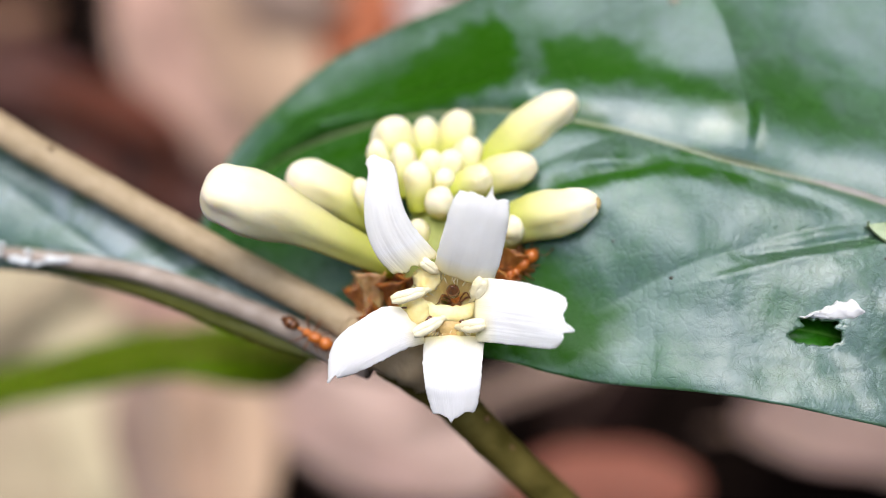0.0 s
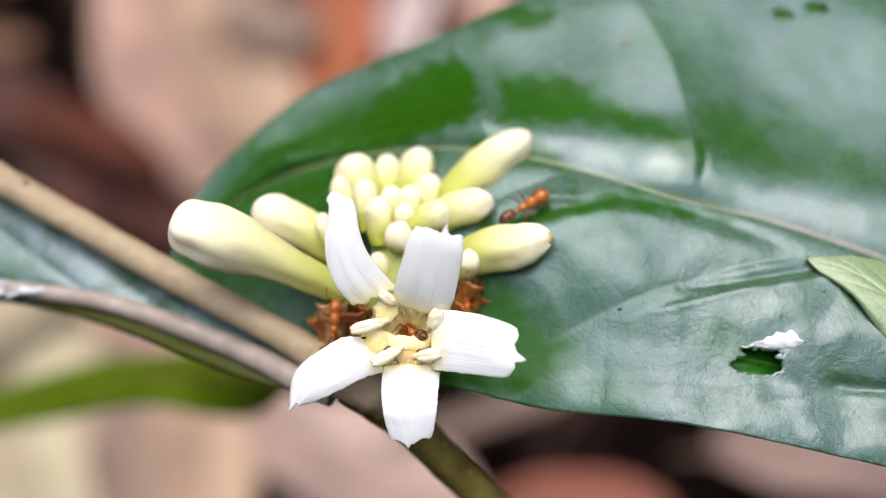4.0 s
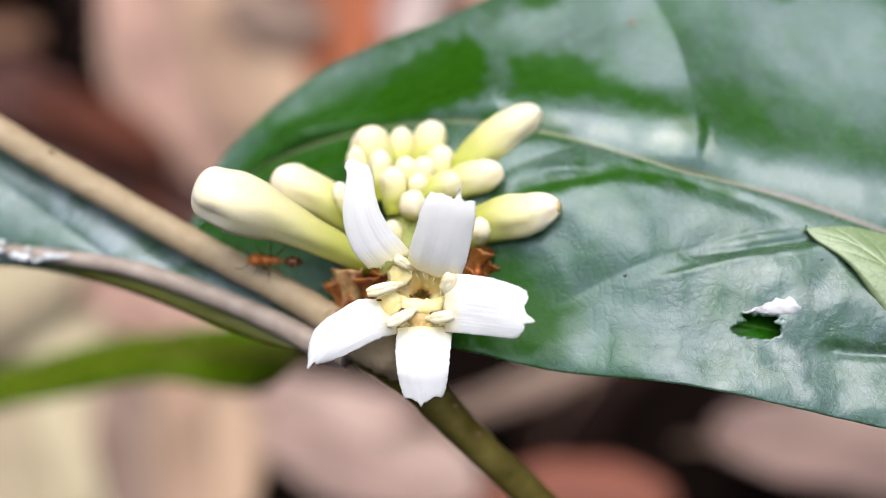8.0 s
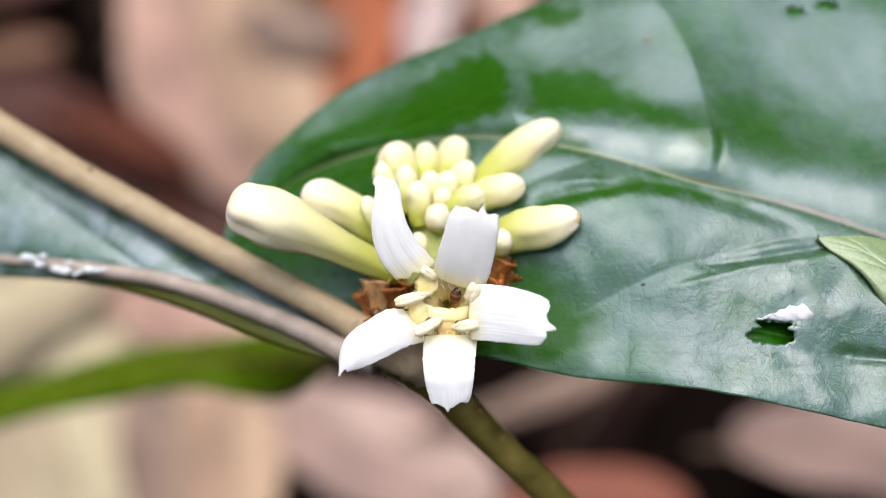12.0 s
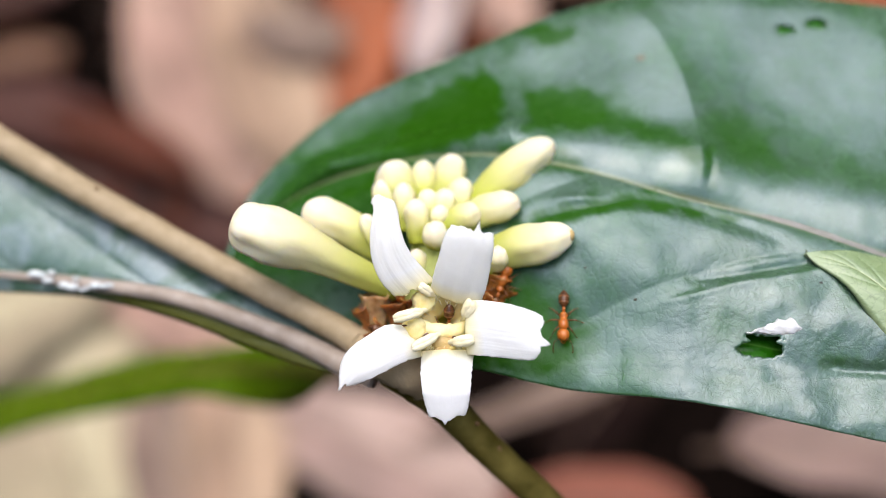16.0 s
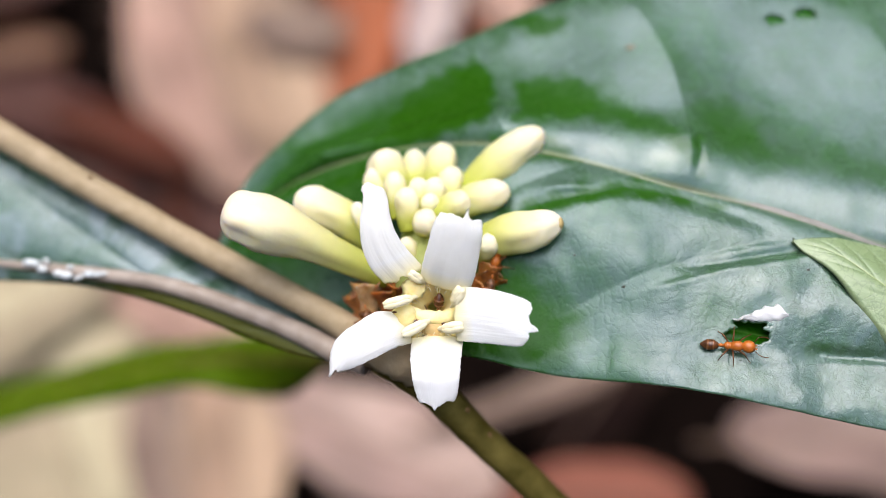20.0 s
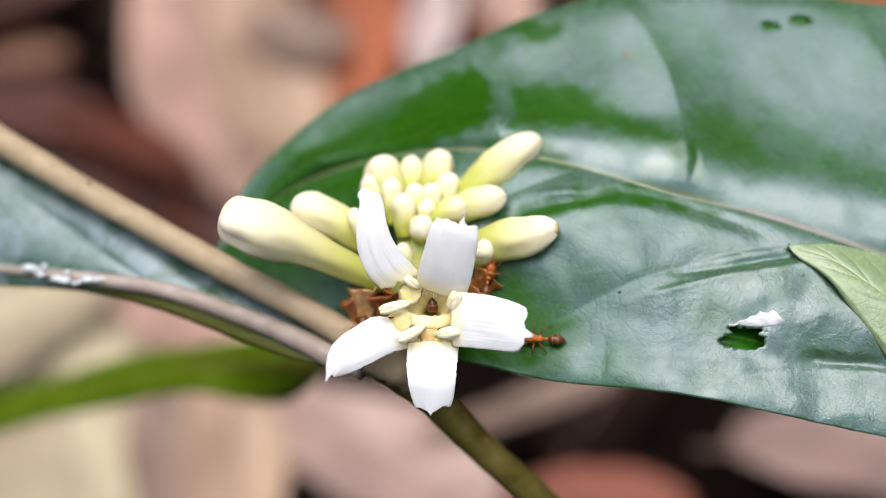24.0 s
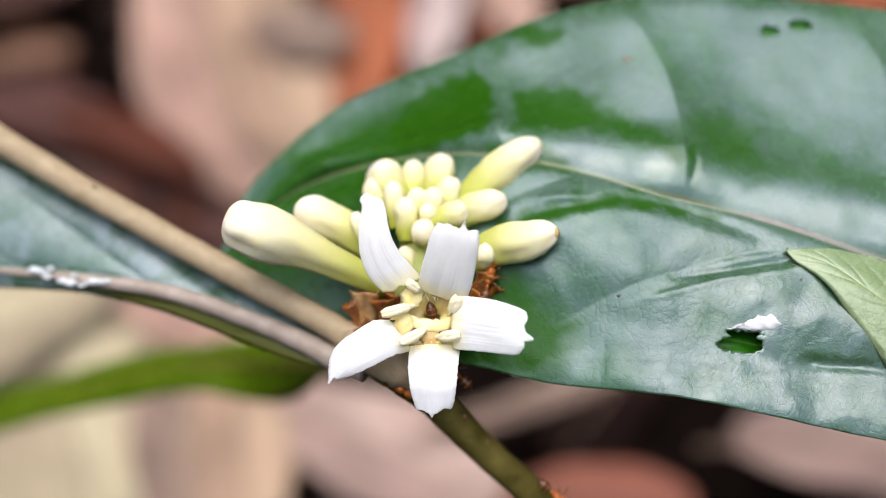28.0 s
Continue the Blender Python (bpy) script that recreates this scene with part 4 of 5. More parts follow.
# pits and notch are dark lumps: the shade of hollows put into colour
for name, spot, size, material, label in (("nectary", at(-0.05, -2.05, -1.00), (1.15, 0.72, 0.22), AMBER, "amber brown hollow below the lip"), ("pit", at(-1.70, -1.45, -0.72), (0.36, 0.22, 0.10), ANT_DARK, "small dark brown lump for the shade of a pit"), ("pit", at(0.72, -1.62, -0.82), (0.20, 0.14, 0.08), ANT_DARK, "small dark brown lump for the shade of a pit"),
                                          ("nectary", at(-0.16, -2.72, -0.95), (0.75, 0.34, 0.2), NECTAR, "amber brown rim of the throat"), ("nectary", at(0.55, -2.55, -0.90), (0.28, 0.24, 0.2), THROAT, "pale grain at the rim of the throat"),
                                          ("flap", at(-2.65, -0.95, -0.75), (0.95, 1.05, 0.50), THROAT, "pale yellow flap beside the stamens"), ("flap", at(-1.85, 1.40, -0.95), (0.95, 0.95, 0.50), THROAT, "pale yellow flap beside the stamens"), ("notch", at(-3.42, -0.60, -0.16), (0.20, 0.08, 0.05), ANT_DARK, "dark lump for the shade of a notch at a petal's base")):
    bm = bmesh.new()
    bmesh.ops.create_icosphere(bm, subdivisions=3, radius=1.0)
    for v in bm.verts:
        grow = 1 + 0.35 * noise.noise(v.co * 2.5)
        v.co = spot + (RIGHT * v.co.x * size[0] + UP * v.co.y * size[1] + OUT * v.co.z * size[2]) * grow
    part(name, bm, material, flower, label)
rng = random.Random(8)
bm = bmesh.new()
for k in range(130):
    a, r = rng.uniform(0, math.tau), rng.uniform(1.75, 2.9)
    foot = centre + RIGHT * math.cos(a) * r + UP * math.sin(a) * r + OUT * (-0.15 if r > 2.3 else -0.7)
    tip = foot - (RIGHT * math.cos(a) + UP * math.sin(a)) * rng.uniform(0.2, 0.7) + OUT * rng.uniform(0.15, 0.5) + RIGHT * rng.uniform(-0.2, 0.2)
    tube(bm, [foot, foot.lerp(tip, 0.5) + OUT * 0.06, tip], [0.00007, 0.00005, 0.00001], 4, 5)
tagged(part("hairs", bm, ANTHER, flower, "fine cream hairs in the throat"), kind="stuff")
cam.data.dof.focus_object = flower

# ---------------------------------------------------------------- withered husks round the stalk
def husk(mouth, foot, radius, seed, material):
    """A withered flower: a short crumpled tube that flares to a ragged mouth."""
    ob = thing("withered_husk", mouth.lerp(foot, 0.5), "dry brown withered flower remains under the buds", "husk", "withered husks")
    n, m = 12, 22
    ahead = (mouth - foot).normalized()
    side = ahead.orthogonal().normalized()
    other = ahead.cross(side)
    rows = []
    for i in range(n + 1):
        f = i / n
        row = []
        for j in range(m + 1):
            a = j / m * math.tau
            d = Vector((math.cos(a) * 1.4 + seed, math.sin(a) * 1.4, f * 2.5))
            r = radius * (0.55 + 0.25 * f + 0.45 * f ** 4) * (1 + 0.38 * noise.noise(d * 1.3))
            reach = 0.14 * noise.noise(Vector((math.cos(a) * 4 + seed, math.sin(a) * 4, 3))) * f
            row.append(foot.lerp(mouth, f + reach) + (side * math.cos(a) + other * math.sin(a)) * r / 1000)
        rows.append(row)
    part("shell", sheet(bmesh.new(), rows, 0.00012), material, ob)
    bm = bmesh.new()
    bmesh.ops.create_icosphere(bm, subdivisions=3, radius=radius * 0.00062)
    for v in bm.verts:
        v.co = v.co * (1 + 0.5 * noise.noise(v.co * 1800 + Vector((seed, 0, 0)))) + foot.lerp(mouth, 0.55)
    part("core", bm, HUSK, ob, "shrivelled dark core")


PALE_HUSK = husk_material("pale_husk", (0.32, 0.15, 0.05), (0.62, 0.40, 0.21))
husk(at(-6.27, 1.99, -6.00), at(-6.00, -1.62, -6.60), 1.1, 1.0, PALE_HUSK)
husk(at(-7.46, 0.81, -6.20), at(-6.10, -1.63, -6.80), 0.8, 4.0, HUSK)
husk(at(-4.30, 1.47, -5.80), at(-3.90, -1.62, -6.60), 1.3, 7.0, HUSK)
husk(at(-2.77, 1.83, -5.40), at(-2.79, -1.16, -6.20), 1.1, 11.0, HUSK)
husk(at(-6.89, -0.91, -5.60), at(-4.77, -2.06, -6.60), 0.8, 15.0, HUSK)
husk(at(4.98, 3.64, -5.00), at(3.54, 1.03, -6.20), 0.75, 19.0, HUSK)
husk(at(4.35, 1.92, -5.20), at(2.67, -0.28, -6.20), 0.85, 23.0, HUSK)
husk(at(5.89, 2.43, -5.60), at(3.99, 0.80, -6.40), 0.5, 27.0, HUSK)


UMBER_RIB = plain("dead_leaf_rib", (0.10, 0.06, 0.04), (0.22, 0.14, 0.10), 200, 0.7)

# ---------------------------------------------------------------- litter
def dry_leaf(x, y, z, length, width, turn, tilt, lean, curl, material, label, seed):
    n, m = 22, 12
    rows = []
    for i in range(n + 1):
        f = i / n
        w = width * (math.sin(math.pi * min(1, (0.75 * f + 0.25 * f * f) * 0.96 + 0.03)) ** 0.6) * 0.5 * (1 + 0.16 * noise.noise(Vector((f * 3.5 + seed, 2.0, 0))))
        row = []
        for j in range(m + 1):
            g = j / m * 2 - 1
            px, py = (f - 0.5) * length, g * w
            pz = curl * width * (g * g * 0.6 - 0.25) + 0.25 * curl * length * math.sin(f * 3 + seed) + 0.05 * width * noise.noise(Vector((f * 4 + seed, g * 2, 0)))
            row.append(Vector((px, py, pz - 0.03 * width * max(0, 1 - abs(g) * 8))))
        rows.append(row)
    ob = thing("dry_leaf", Vector((x, y, z)), label, "dead leaf", "dead leaves on the ground")
    ob.rotation_euler = [radians(a) for a in (tilt, lean, turn)]
    bm = bmesh.new()
    sheet(bm, rows, 0.0006)
    part_local("blade", bm, material, ob)
    rib = [rows[i][m // 2] + Vector((0, 0, 0.0004)) for i in (0, 4, 9, 13, 18, n)]
    rib.insert(0, rib[0] - (rib[1] - rib[0]) * 0.7)
    part_local("midrib", tube(bmesh.new(), rib, [0.0009, 0.0009, 0.0008, 0.0007, 0.0006, 0.0004, 0.0001], 14, 6), UMBER_RIB, ob)
    return ob


PINK, TAN, PALE, RUST, MAROON, SAND, GREYPINK, MAUVE, UMBER, REDDISH, DULLPINK, DRAB = (tinted_litter(n, c) for n, c in (
    ("pinkish_dead_leaf", (0.455, 0.295, 0.225)), ("tan_dead_leaf", (0.44, 0.305, 0.205)), ("pale_dead_leaf", (0.54, 0.43, 0.39)), ("rust_dead_leaf", (0.36, 0.115, 0.055)),
    ("maroon_dead_leaf", (0.10, 0.030, 0.018)), ("sand_dead_leaf", (0.45, 0.385, 0.25)), ("grey_pink_dead_leaf", (0.45, 0.32, 0.265)), ("mauve_dead_leaf", (0.095, 0.045, 0.037)), ("umber_dead_leaf", (0.20, 0.11, 0.07)), ("reddish_dead_leaf", (0.24, 0.09, 0.06)), ("dull_pink_dead_leaf", (0.29, 0.205, 0.17)), ("drab_dead_leaf", (0.27, 0.195, 0.15))))
for numbers, tilt, lean, curl, material, label in (
        ((-0.1088, 0.3091, 0.0240, 0.1681, 0.0554, -67), 3, 2, 0.05, PINK, "large pinkish beige dead leaf on the ground"),
        ((-0.0786, 0.3111, 0.0300, 0.1564, 0.0460, -73), -3, 2, 0.08, TAN, "tan dead leaf with worn patches on the ground"),
        # this drab piece is laid where a brown-grey shadow falls on the tan leaf
        ((-0.0640, 0.3130, 0.0380, 0.0460, 0.0330, -20), 4, -2, 0.15, DRAB, "drab greyish brown dead leaf on the ground"),
        ((-0.0588, 0.3407, 0.0380, 0.0498, 0.0113, -69), 4, -2, 0.2, MAROON, "dark maroon curled dead leaf on the ground"),
        ((-0.1737, 0.2876, 0.0140, 0.1088, 0.0327, -30), 6, -2, 0.15, MAUVE, "dull mauve brown dead leaf on the ground"),
        ((-0.1303, 0.2589, 0.0240, 0.0918, 0.0218, -36), 8, -3, 0.3, MAROON, "dark maroon curled dead leaf on the ground"),
        ((-0.1125, 0.2351, 0.0120, 0.0892, 0.0268, -23), 4, 2, 0.1, MAUVE, "dull mauve brown dead leaf on the ground"),
        ((-0.1978, 0.3610, 0.0260, 0.0686, 0.0211, 42), 8, 0, 0.2, MAUVE, "dull mauve brown dead leaf on the ground"),
        ((-0.1921, 0.3227, 0.0180, 0.0468, 0.0160, 22), 4, 0, 0.2, UMBER, "umber brown dead leaf on the ground"),
        ((-0.0374, 0.3290, 0.0300, 0.1211, 0.0370, -93), 0, 4, 0.1, RUST, "rust orange dead leaf on the ground"),
        ((-0.0059, 0.3280, 0.0380, 0.0975, 0.0219, -96), 2, 0, 0.12, PALE, "pale whitish dead leaf on the ground"),
        ((0.0190, 0.3530, 0.0260, 0.0737, 0.0206, -95), 3, 0, 0.15, RUST, "rust orange dead leaf on the ground"),
        ((0.0217, 0.3552, 0.0340, 0.0857, 0.0308, -76), 3, 0, 0.1, PINK, "pinkish dead leaf on the ground"),
        ((0.0608, 0.3669, 0.0300, 0.0397, 0.0238, 19), 3, 0, 0.15, UMBER, "umber brown dead leaf on the ground"),
        ((0.1037, 0.3703, 0.0240, 0.0743, 0.0244, 2), 3, 0, 0.15, GREYPINK, "greyish pink dead leaf on the ground"),
        ((0.1920, 0.3570, 0.0260, 0.0860, 0.0306, 8), 3, 0, 0.15, RUST, "rust brown dead leaf on the ground"),
        ((-0.1286, 0.1392, 0.0300, 0.1354, 0.0809, -63), 0, 3, 0.04, SAND, "large pale sand dead leaf on the ground"),
        ((-0.0864, 0.1602, 0.0380, 0.0666, 0.0277, -30), 3, 3, 0.1, PINK, "pinkish dead leaf with a straight edge on the ground"),
        ((-0.1387, 0.1574, 0.0400, 0.0793, 0.0287, 40), 0, -3, 0.06, SAND, "sand yellow dead leaf on the ground"),
        ((-0.0856, 0.1111, 0.0340, 0.0656, 0.0206, -71), 3, 3, 0.1, DRAB, "drab greyish brown dead leaf on the ground"),
        ((-0.0646, 0.1131, 0.0380, 0.0718, 0.0319, -77), 3, 3, 0.08, TAN, "pinkish brown dead leaf on the ground"),
        ((-0.0248, 0.1166, 0.0320, 0.0907, 0.0388, -24), -3, 0, 0.08, GREYPINK, "large grey pink dead leaf on the ground"),
        ((0.0274, 0.1308, 0.0360, 0.0702, 0.0103, 22), 0, 5, 0.25, DRAB, "curled drab brown dead leaf on the ground"),
        ((0.0437, 0.0962, 0.0300, 0.0574, 0.0249, 1), 3, 0, 0.15, REDDISH, "reddish brown dead leaf on the ground"),
        ((0.1290, 0.1120, 0.0380, 0.0900, 0.0400, 3), 0, 4, 0.1, DULLPINK, "dull greyish pink dead leaf on the ground")):
    dry_leaf(*numbers, tilt, lean, curl, material, label, 3.0 * numbers[0] * 50)
rng = random.Random(21)
for k in range(46):
    x, y = rng.uniform(-0.2, 0.22), rng.uniform(0.0, 0.5)
    if (0.0 < x < 0.12 and 0.09 < y < 0.18) or (-0.21 < x < -0.13 and 0.29 < y < 0.40) or (-0.075 < x < -0.03 and 0.09 < y < 0.14):
        continue
    dry_leaf(x, y, rng.uniform(0.016, 0.03), rng.uniform(0.02, 0.05), rng.uniform(0.008, 0.02), rng.uniform(0, 360), rng.uniform(-14, 14), rng.uniform(-14, 14), rng.uniform(-0.3, 0.4),
             rng.choice((UMBER, MAROON, MAUVE, RUST, TAN, GREYPINK)), "small broken piece of brown leaf litter", rng.uniform(0, 50))
rng = random.Random(4)
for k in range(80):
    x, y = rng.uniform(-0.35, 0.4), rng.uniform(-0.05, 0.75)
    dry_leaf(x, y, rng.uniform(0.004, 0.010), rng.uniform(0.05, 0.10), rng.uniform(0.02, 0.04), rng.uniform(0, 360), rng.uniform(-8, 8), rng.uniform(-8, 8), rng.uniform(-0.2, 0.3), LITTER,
             "dark brown fallen leaf on the ground, with gap shade in its colour", rng.uniform(0, 50))

for k in range(90):
    a, far = rng.uniform(0, math.tau), rng.uniform(0.45, 1.5)
    dry_leaf(far * math.cos(a), 0.2 + far * math.sin(a), rng.uniform(0.004, 0.012), rng.uniform(0.05, 0.11), rng.uniform(0.02, 0.045), rng.uniform(0, 360), rng.uniform(-8, 8), rng.uniform(-8, 8), rng.uniform(-0.2, 0.3),
             rng.choice((UMBER, MAUVE, DRAB, TAN, LITTER)), "brown fallen leaf on the forest floor", rng.uniform(0, 50))


# the uncounted leaf litter farther out, one sheet of loose leaves
s = Shader("far_litter", 0.85, 0.03)
island = s.tree.nodes.new("ShaderNodeNewGeometry").outputs["Random Per Island"]
c = s.ramp(island, (0.0, (0.03, 0.016, 0.010)), (0.4, (0.10, 0.05, 0.03)), (0.75, (0.20, 0.11, 0.07)), (1.0, (0.34, 0.23, 0.15)))
s.base(s.mix(s.ramp(s.noise(40, 5), (0.4, 0.0), (0.7, 0.6)), c, (0.05, 0.03, 0.02)))
rng = random.Random(77)
verts, faces = [], []
for k in range(9000):
    a, far = rng.uniform(0, math.tau), 0.5 + 5.5 * rng.random() ** 0.8
    x, y, z, turn = far * math.cos(a), 0.2 + far * math.sin(a), rng.uniform(0.006, 0.03), rng.uniform(0, math.tau)
    long, wide, lift = rng.uniform(0.04, 0.085), rng.uniform(0.018, 0.04), rng.uniform(-0.012, 0.02)
    first = len(verts)
    for f, w in ((-1, 0.04), (-0.45, 0.85), (0.25, 1.0), (1, 0.03)):
        for g in (-1, 0, 1):
            p, q = f * long * 0.5, g * w * wide * 0.5
            verts.append((x + p * math.cos(turn) - q * math.sin(turn), y + p * math.sin(turn) + q * math.cos(turn), z + lift * f * f + 0.006 * g * g * w))
    for i in range(3):
        for j in range(2):
            o = first + i * 3 + j
            faces.append((o, o + 3, o + 4, o + 1))
me = bpy.data.meshes.new("leaf_litter")
me.from_pydata(verts, [], faces)
me.materials.append(s.mat)
me.shade_smooth()
tagged(new("leaf_litter", me), "loose brown fallen leaves covering the forest floor", "leaf litter", kind="stuff")


# ---------------------------------------------------------------- ants
def ellipsoid(x, y, z, rx, ry, rz, point=0.0):
    bm = bmesh.new()
    bmesh.ops.create_uvsphere(bm, u_segments=20, v_segments=14, radius=0.001)
    for v in bm.verts:
        p = v.co * 1000
        taper = 1 - point * max(0.0, -p.x) ** 2
        v.co = Vector((x + p.x * rx, y + p.y * ry * taper, z + p.z * rz * taper)) / 1000
    return bm


def joint(bm, points, radii, rings=10, segs=7):
    return tube(bm, [Vector(p) / 1000 for p in points], [r / 1000 for r in radii], rings, segs)


HIPS = ((0.75, 0.22, 40), (0.40, 0.26, 85), (0.10, 0.24, 130))


def build_ant():
    """An ant that looks along +x, its feet 0.75 mm below the middle of its body."""
    ob = thing("ant", Vector((0, 0, 0)), "small amber ant with a dark striped hind body", "ant", "ants on the plant")
    head = part_local("head", ellipsoid(1.70, 0, 0.05, 0.58, 0.54, 0.48), ANT_BODY, ob)
    for side in (1, -1):
        part_local("eye", ellipsoid(1.82, 0.33 * side, 0.16, 0.1, 0.07, 0.1), ANT_DARK, head, "small dark eye")
        part_local("mandible", joint(bmesh.new(), [(2.1, 0.2 * side, -0.05), (2.32, 0.16 * side, -0.1), (2.42, 0.03 * side, -0.12)], [0.07, 0.06, 0.02], 6, 6), ANT_BODY, head)
        part_local("antenna", joint(bmesh.new(), [(2.0, 0.15 * side, 0.15), (2.3, 0.55 * side, 0.5), (2.5, 0.75 * side, 0.55), (3.0, 0.85 * side, 0.15), (3.3, 0.8 * side, 0.0)], [0.04, 0.035, 0.035, 0.045, 0.05]), ANT_DARK, head)
    part_local("thorax", joint(bmesh.new(), [(1.3, 0, 0.0), (1.0, 0, 0.1), (0.6, 0, 0.08), (0.25, 0, 0.0), (-0.1, 0, 0.02), (-0.3, 0, -0.08)], [0.18, 0.42, 0.42, 0.30, 0.33, 0.12], 18, 14), ANT_BODY, ob)
    part_local("petiole", joint(bmesh.new(), [(-0.25, 0, -0.08), (-0.5, 0, 0.06), (-0.62, 0, 0.06), (-0.85, 0, -0.06)], [0.09, 0.14, 0.14, 0.1], 10, 10), ANT_BODY, ob)
    hind = part_local("hind_body", ellipsoid(-1.5, 0, 0.0, 0.80, 0.48, 0.46, 0.5), ANT_DARK, ob, "dark glossy hind body")
    for x in (-1.2, -1.65):
        r = math.sqrt(1 - ((x + 1.5) / 0.8) ** 2) * (1 - 0.5 * max(0.0, -(x + 1.5) / 0.8) ** 2)
        part_local("band", joint(bmesh.new(), [(x + 0.1, 0, 0), (x, 0, 0), (x - 0.1, 0, 0)], [0.465 * r, 0.49 * r, 0.455 * r], 4, 20), ANT_BAND, hind, "amber band")
    for hx, hy, turn in HIPS:
        for side in (1, -1):
            c, d = math.cos(radians(turn)), math.sin(radians(turn)) * side
            leg = part_local("leg", joint(bmesh.new(), [(0, 0, 0), (0.55 * c, 0.55 * d, 0.42), (0.9 * c, 0.9 * d, 0.35), (1.25 * c, 1.25 * d, -0.3), (1.6 * c, 1.6 * d, -0.6)],
                                             [0.07, 0.07, 0.05, 0.035, 0.02], 14, 7), ANT_LEG, ob)
            leg.location = Vector((hx, hy * side, -0.15)) / 1000
    return ob


def stance(place, ahead, up, lift=0.7):
    """The pose of an ant at a place: ahead and up are given along the flower's axes."""
    turn = Matrix((RIGHT, UP, OUT)).transposed() * 1000
    z = (turn @ Vector(up)).normalized()
    x = turn @ Vector(ahead)
    x = (x - z * x.dot(z)).normalized()
    y = z.cross(x)
    m = Matrix((x, y, z)).transposed().to_4x4()
    m.translation = place + z * lift / 1000
    return m


def go(ant, track, up=(0, 0, 1), lift=0.7):
    """Keys an ant along rows of (seconds, place, heading[, up]) and swings its legs while it walks."""
    rows = [(r[0], stance(r[1], r[2], r[3] if len(r) > 3 else up, lift)) for r in track]
    walk(ant, rows)
    legs = [c for c in ant.children if c.name.startswith("leg")]
    for k, leg in enumerate(legs):
        home, swing, step = leg.location.copy(), [], 0
        for (t0, a), (t1, b) in zip(rows, rows[1:]):
            far = (b.translation - a.translation).length
            swing.append((t0, 0.0))
            if far > 0.0006 and t1 - t0 < 3:
                beats = max(2, int((t1 - t0) / 0.1))
                for q in range(1, beats):
                    step += 1
                    swing.append((t0 + (t1 - t0) * q / beats, 16.0 * math.sin(step * 1.9 + math.pi * ((k + k // 2) % 2))))
        swing.append((rows[-1][0], 0.0))
        keys = {}
        for t, a in swing:
            keys[frame(t)] = (t, a)
        walk(leg, [(t, Matrix.Translation(home) @ pose(0, 0, 0, 0, 0, a)) for t, a in keys.values()])


def motions():
    ants = [build_ant()]
    ants += [copy_thing(ants[0], Matrix()) for k in range(6)]
    for ant, label in zip(ants, ("small amber ant feeding in the throat of the flower", "small amber ant climbing over the buds", "small amber ant running below the long bud",
                                 "small amber ant walking over the glossy leaf", "small amber ant climbing the green stem", "small amber ant going down the green stem", "small amber ant searching the withered husks")):
        tagged(ant, label)
    # in the throat of the flower
    go(ants[0], [(0.0, at(0.26, -0.09, -2.00), (0.1, -0.20, -0.9), (-0.05, 0.88, -0.45)), (2.0, at(0.26, -0.17, -2.00), (0.0, -0.20, -0.9), (0.0, 0.88, -0.45)), (3.4, at(0.14, -0.25, -2.00), (-0.4, -0.23, -0.75), (0.2, 0.8, -0.5)),
                 (4.5, at(0.14, -0.37, -2.60), (-0.6, -0.15, -0.9), (0.3, 0.8, 0.2)), (6.5, at(0.14, -0.45, -2.60), (-0.55, -0.15, -0.9), (0.2, 0.8, 0.2)), (8.0, at(0.15, -0.79, -2.80), (-0.35, -0.30, -0.8), (0.1, 0.3, 0.9)),
                 (9.0, at(0.18, -0.78, -2.60), (-0.15, -0.25, -0.9), (0.0, -0.3, 0.9)), (11.0, at(0.27, -0.70, -2.60), (-0.15, -0.20, -0.93), (0.0, -0.5, 0.8)), (17.0, at(0.27, -0.78, -2.60), (0.0, -0.23, -0.93), (0.0, -0.5, 0.8)),
                 (20.0, at(0.19, -0.96, -2.80), (-0.05, -0.30, -0.8), (0.0, -0.5, 0.8)), (24.0, at(0.19, -1.13, -2.80), (0.05, -0.39, -0.8), (0.0, -0.3, 0.9)), (26.0, at(0.19, -1.13, -2.80), (0.2, -0.38, -0.8), (0.0, -0.3, 0.9)),
                 (28.0, at(0.19, -1.13, -2.80), (0.15, -0.38, -0.8), (0.0, -0.3, 0.9))], lift=0.0)
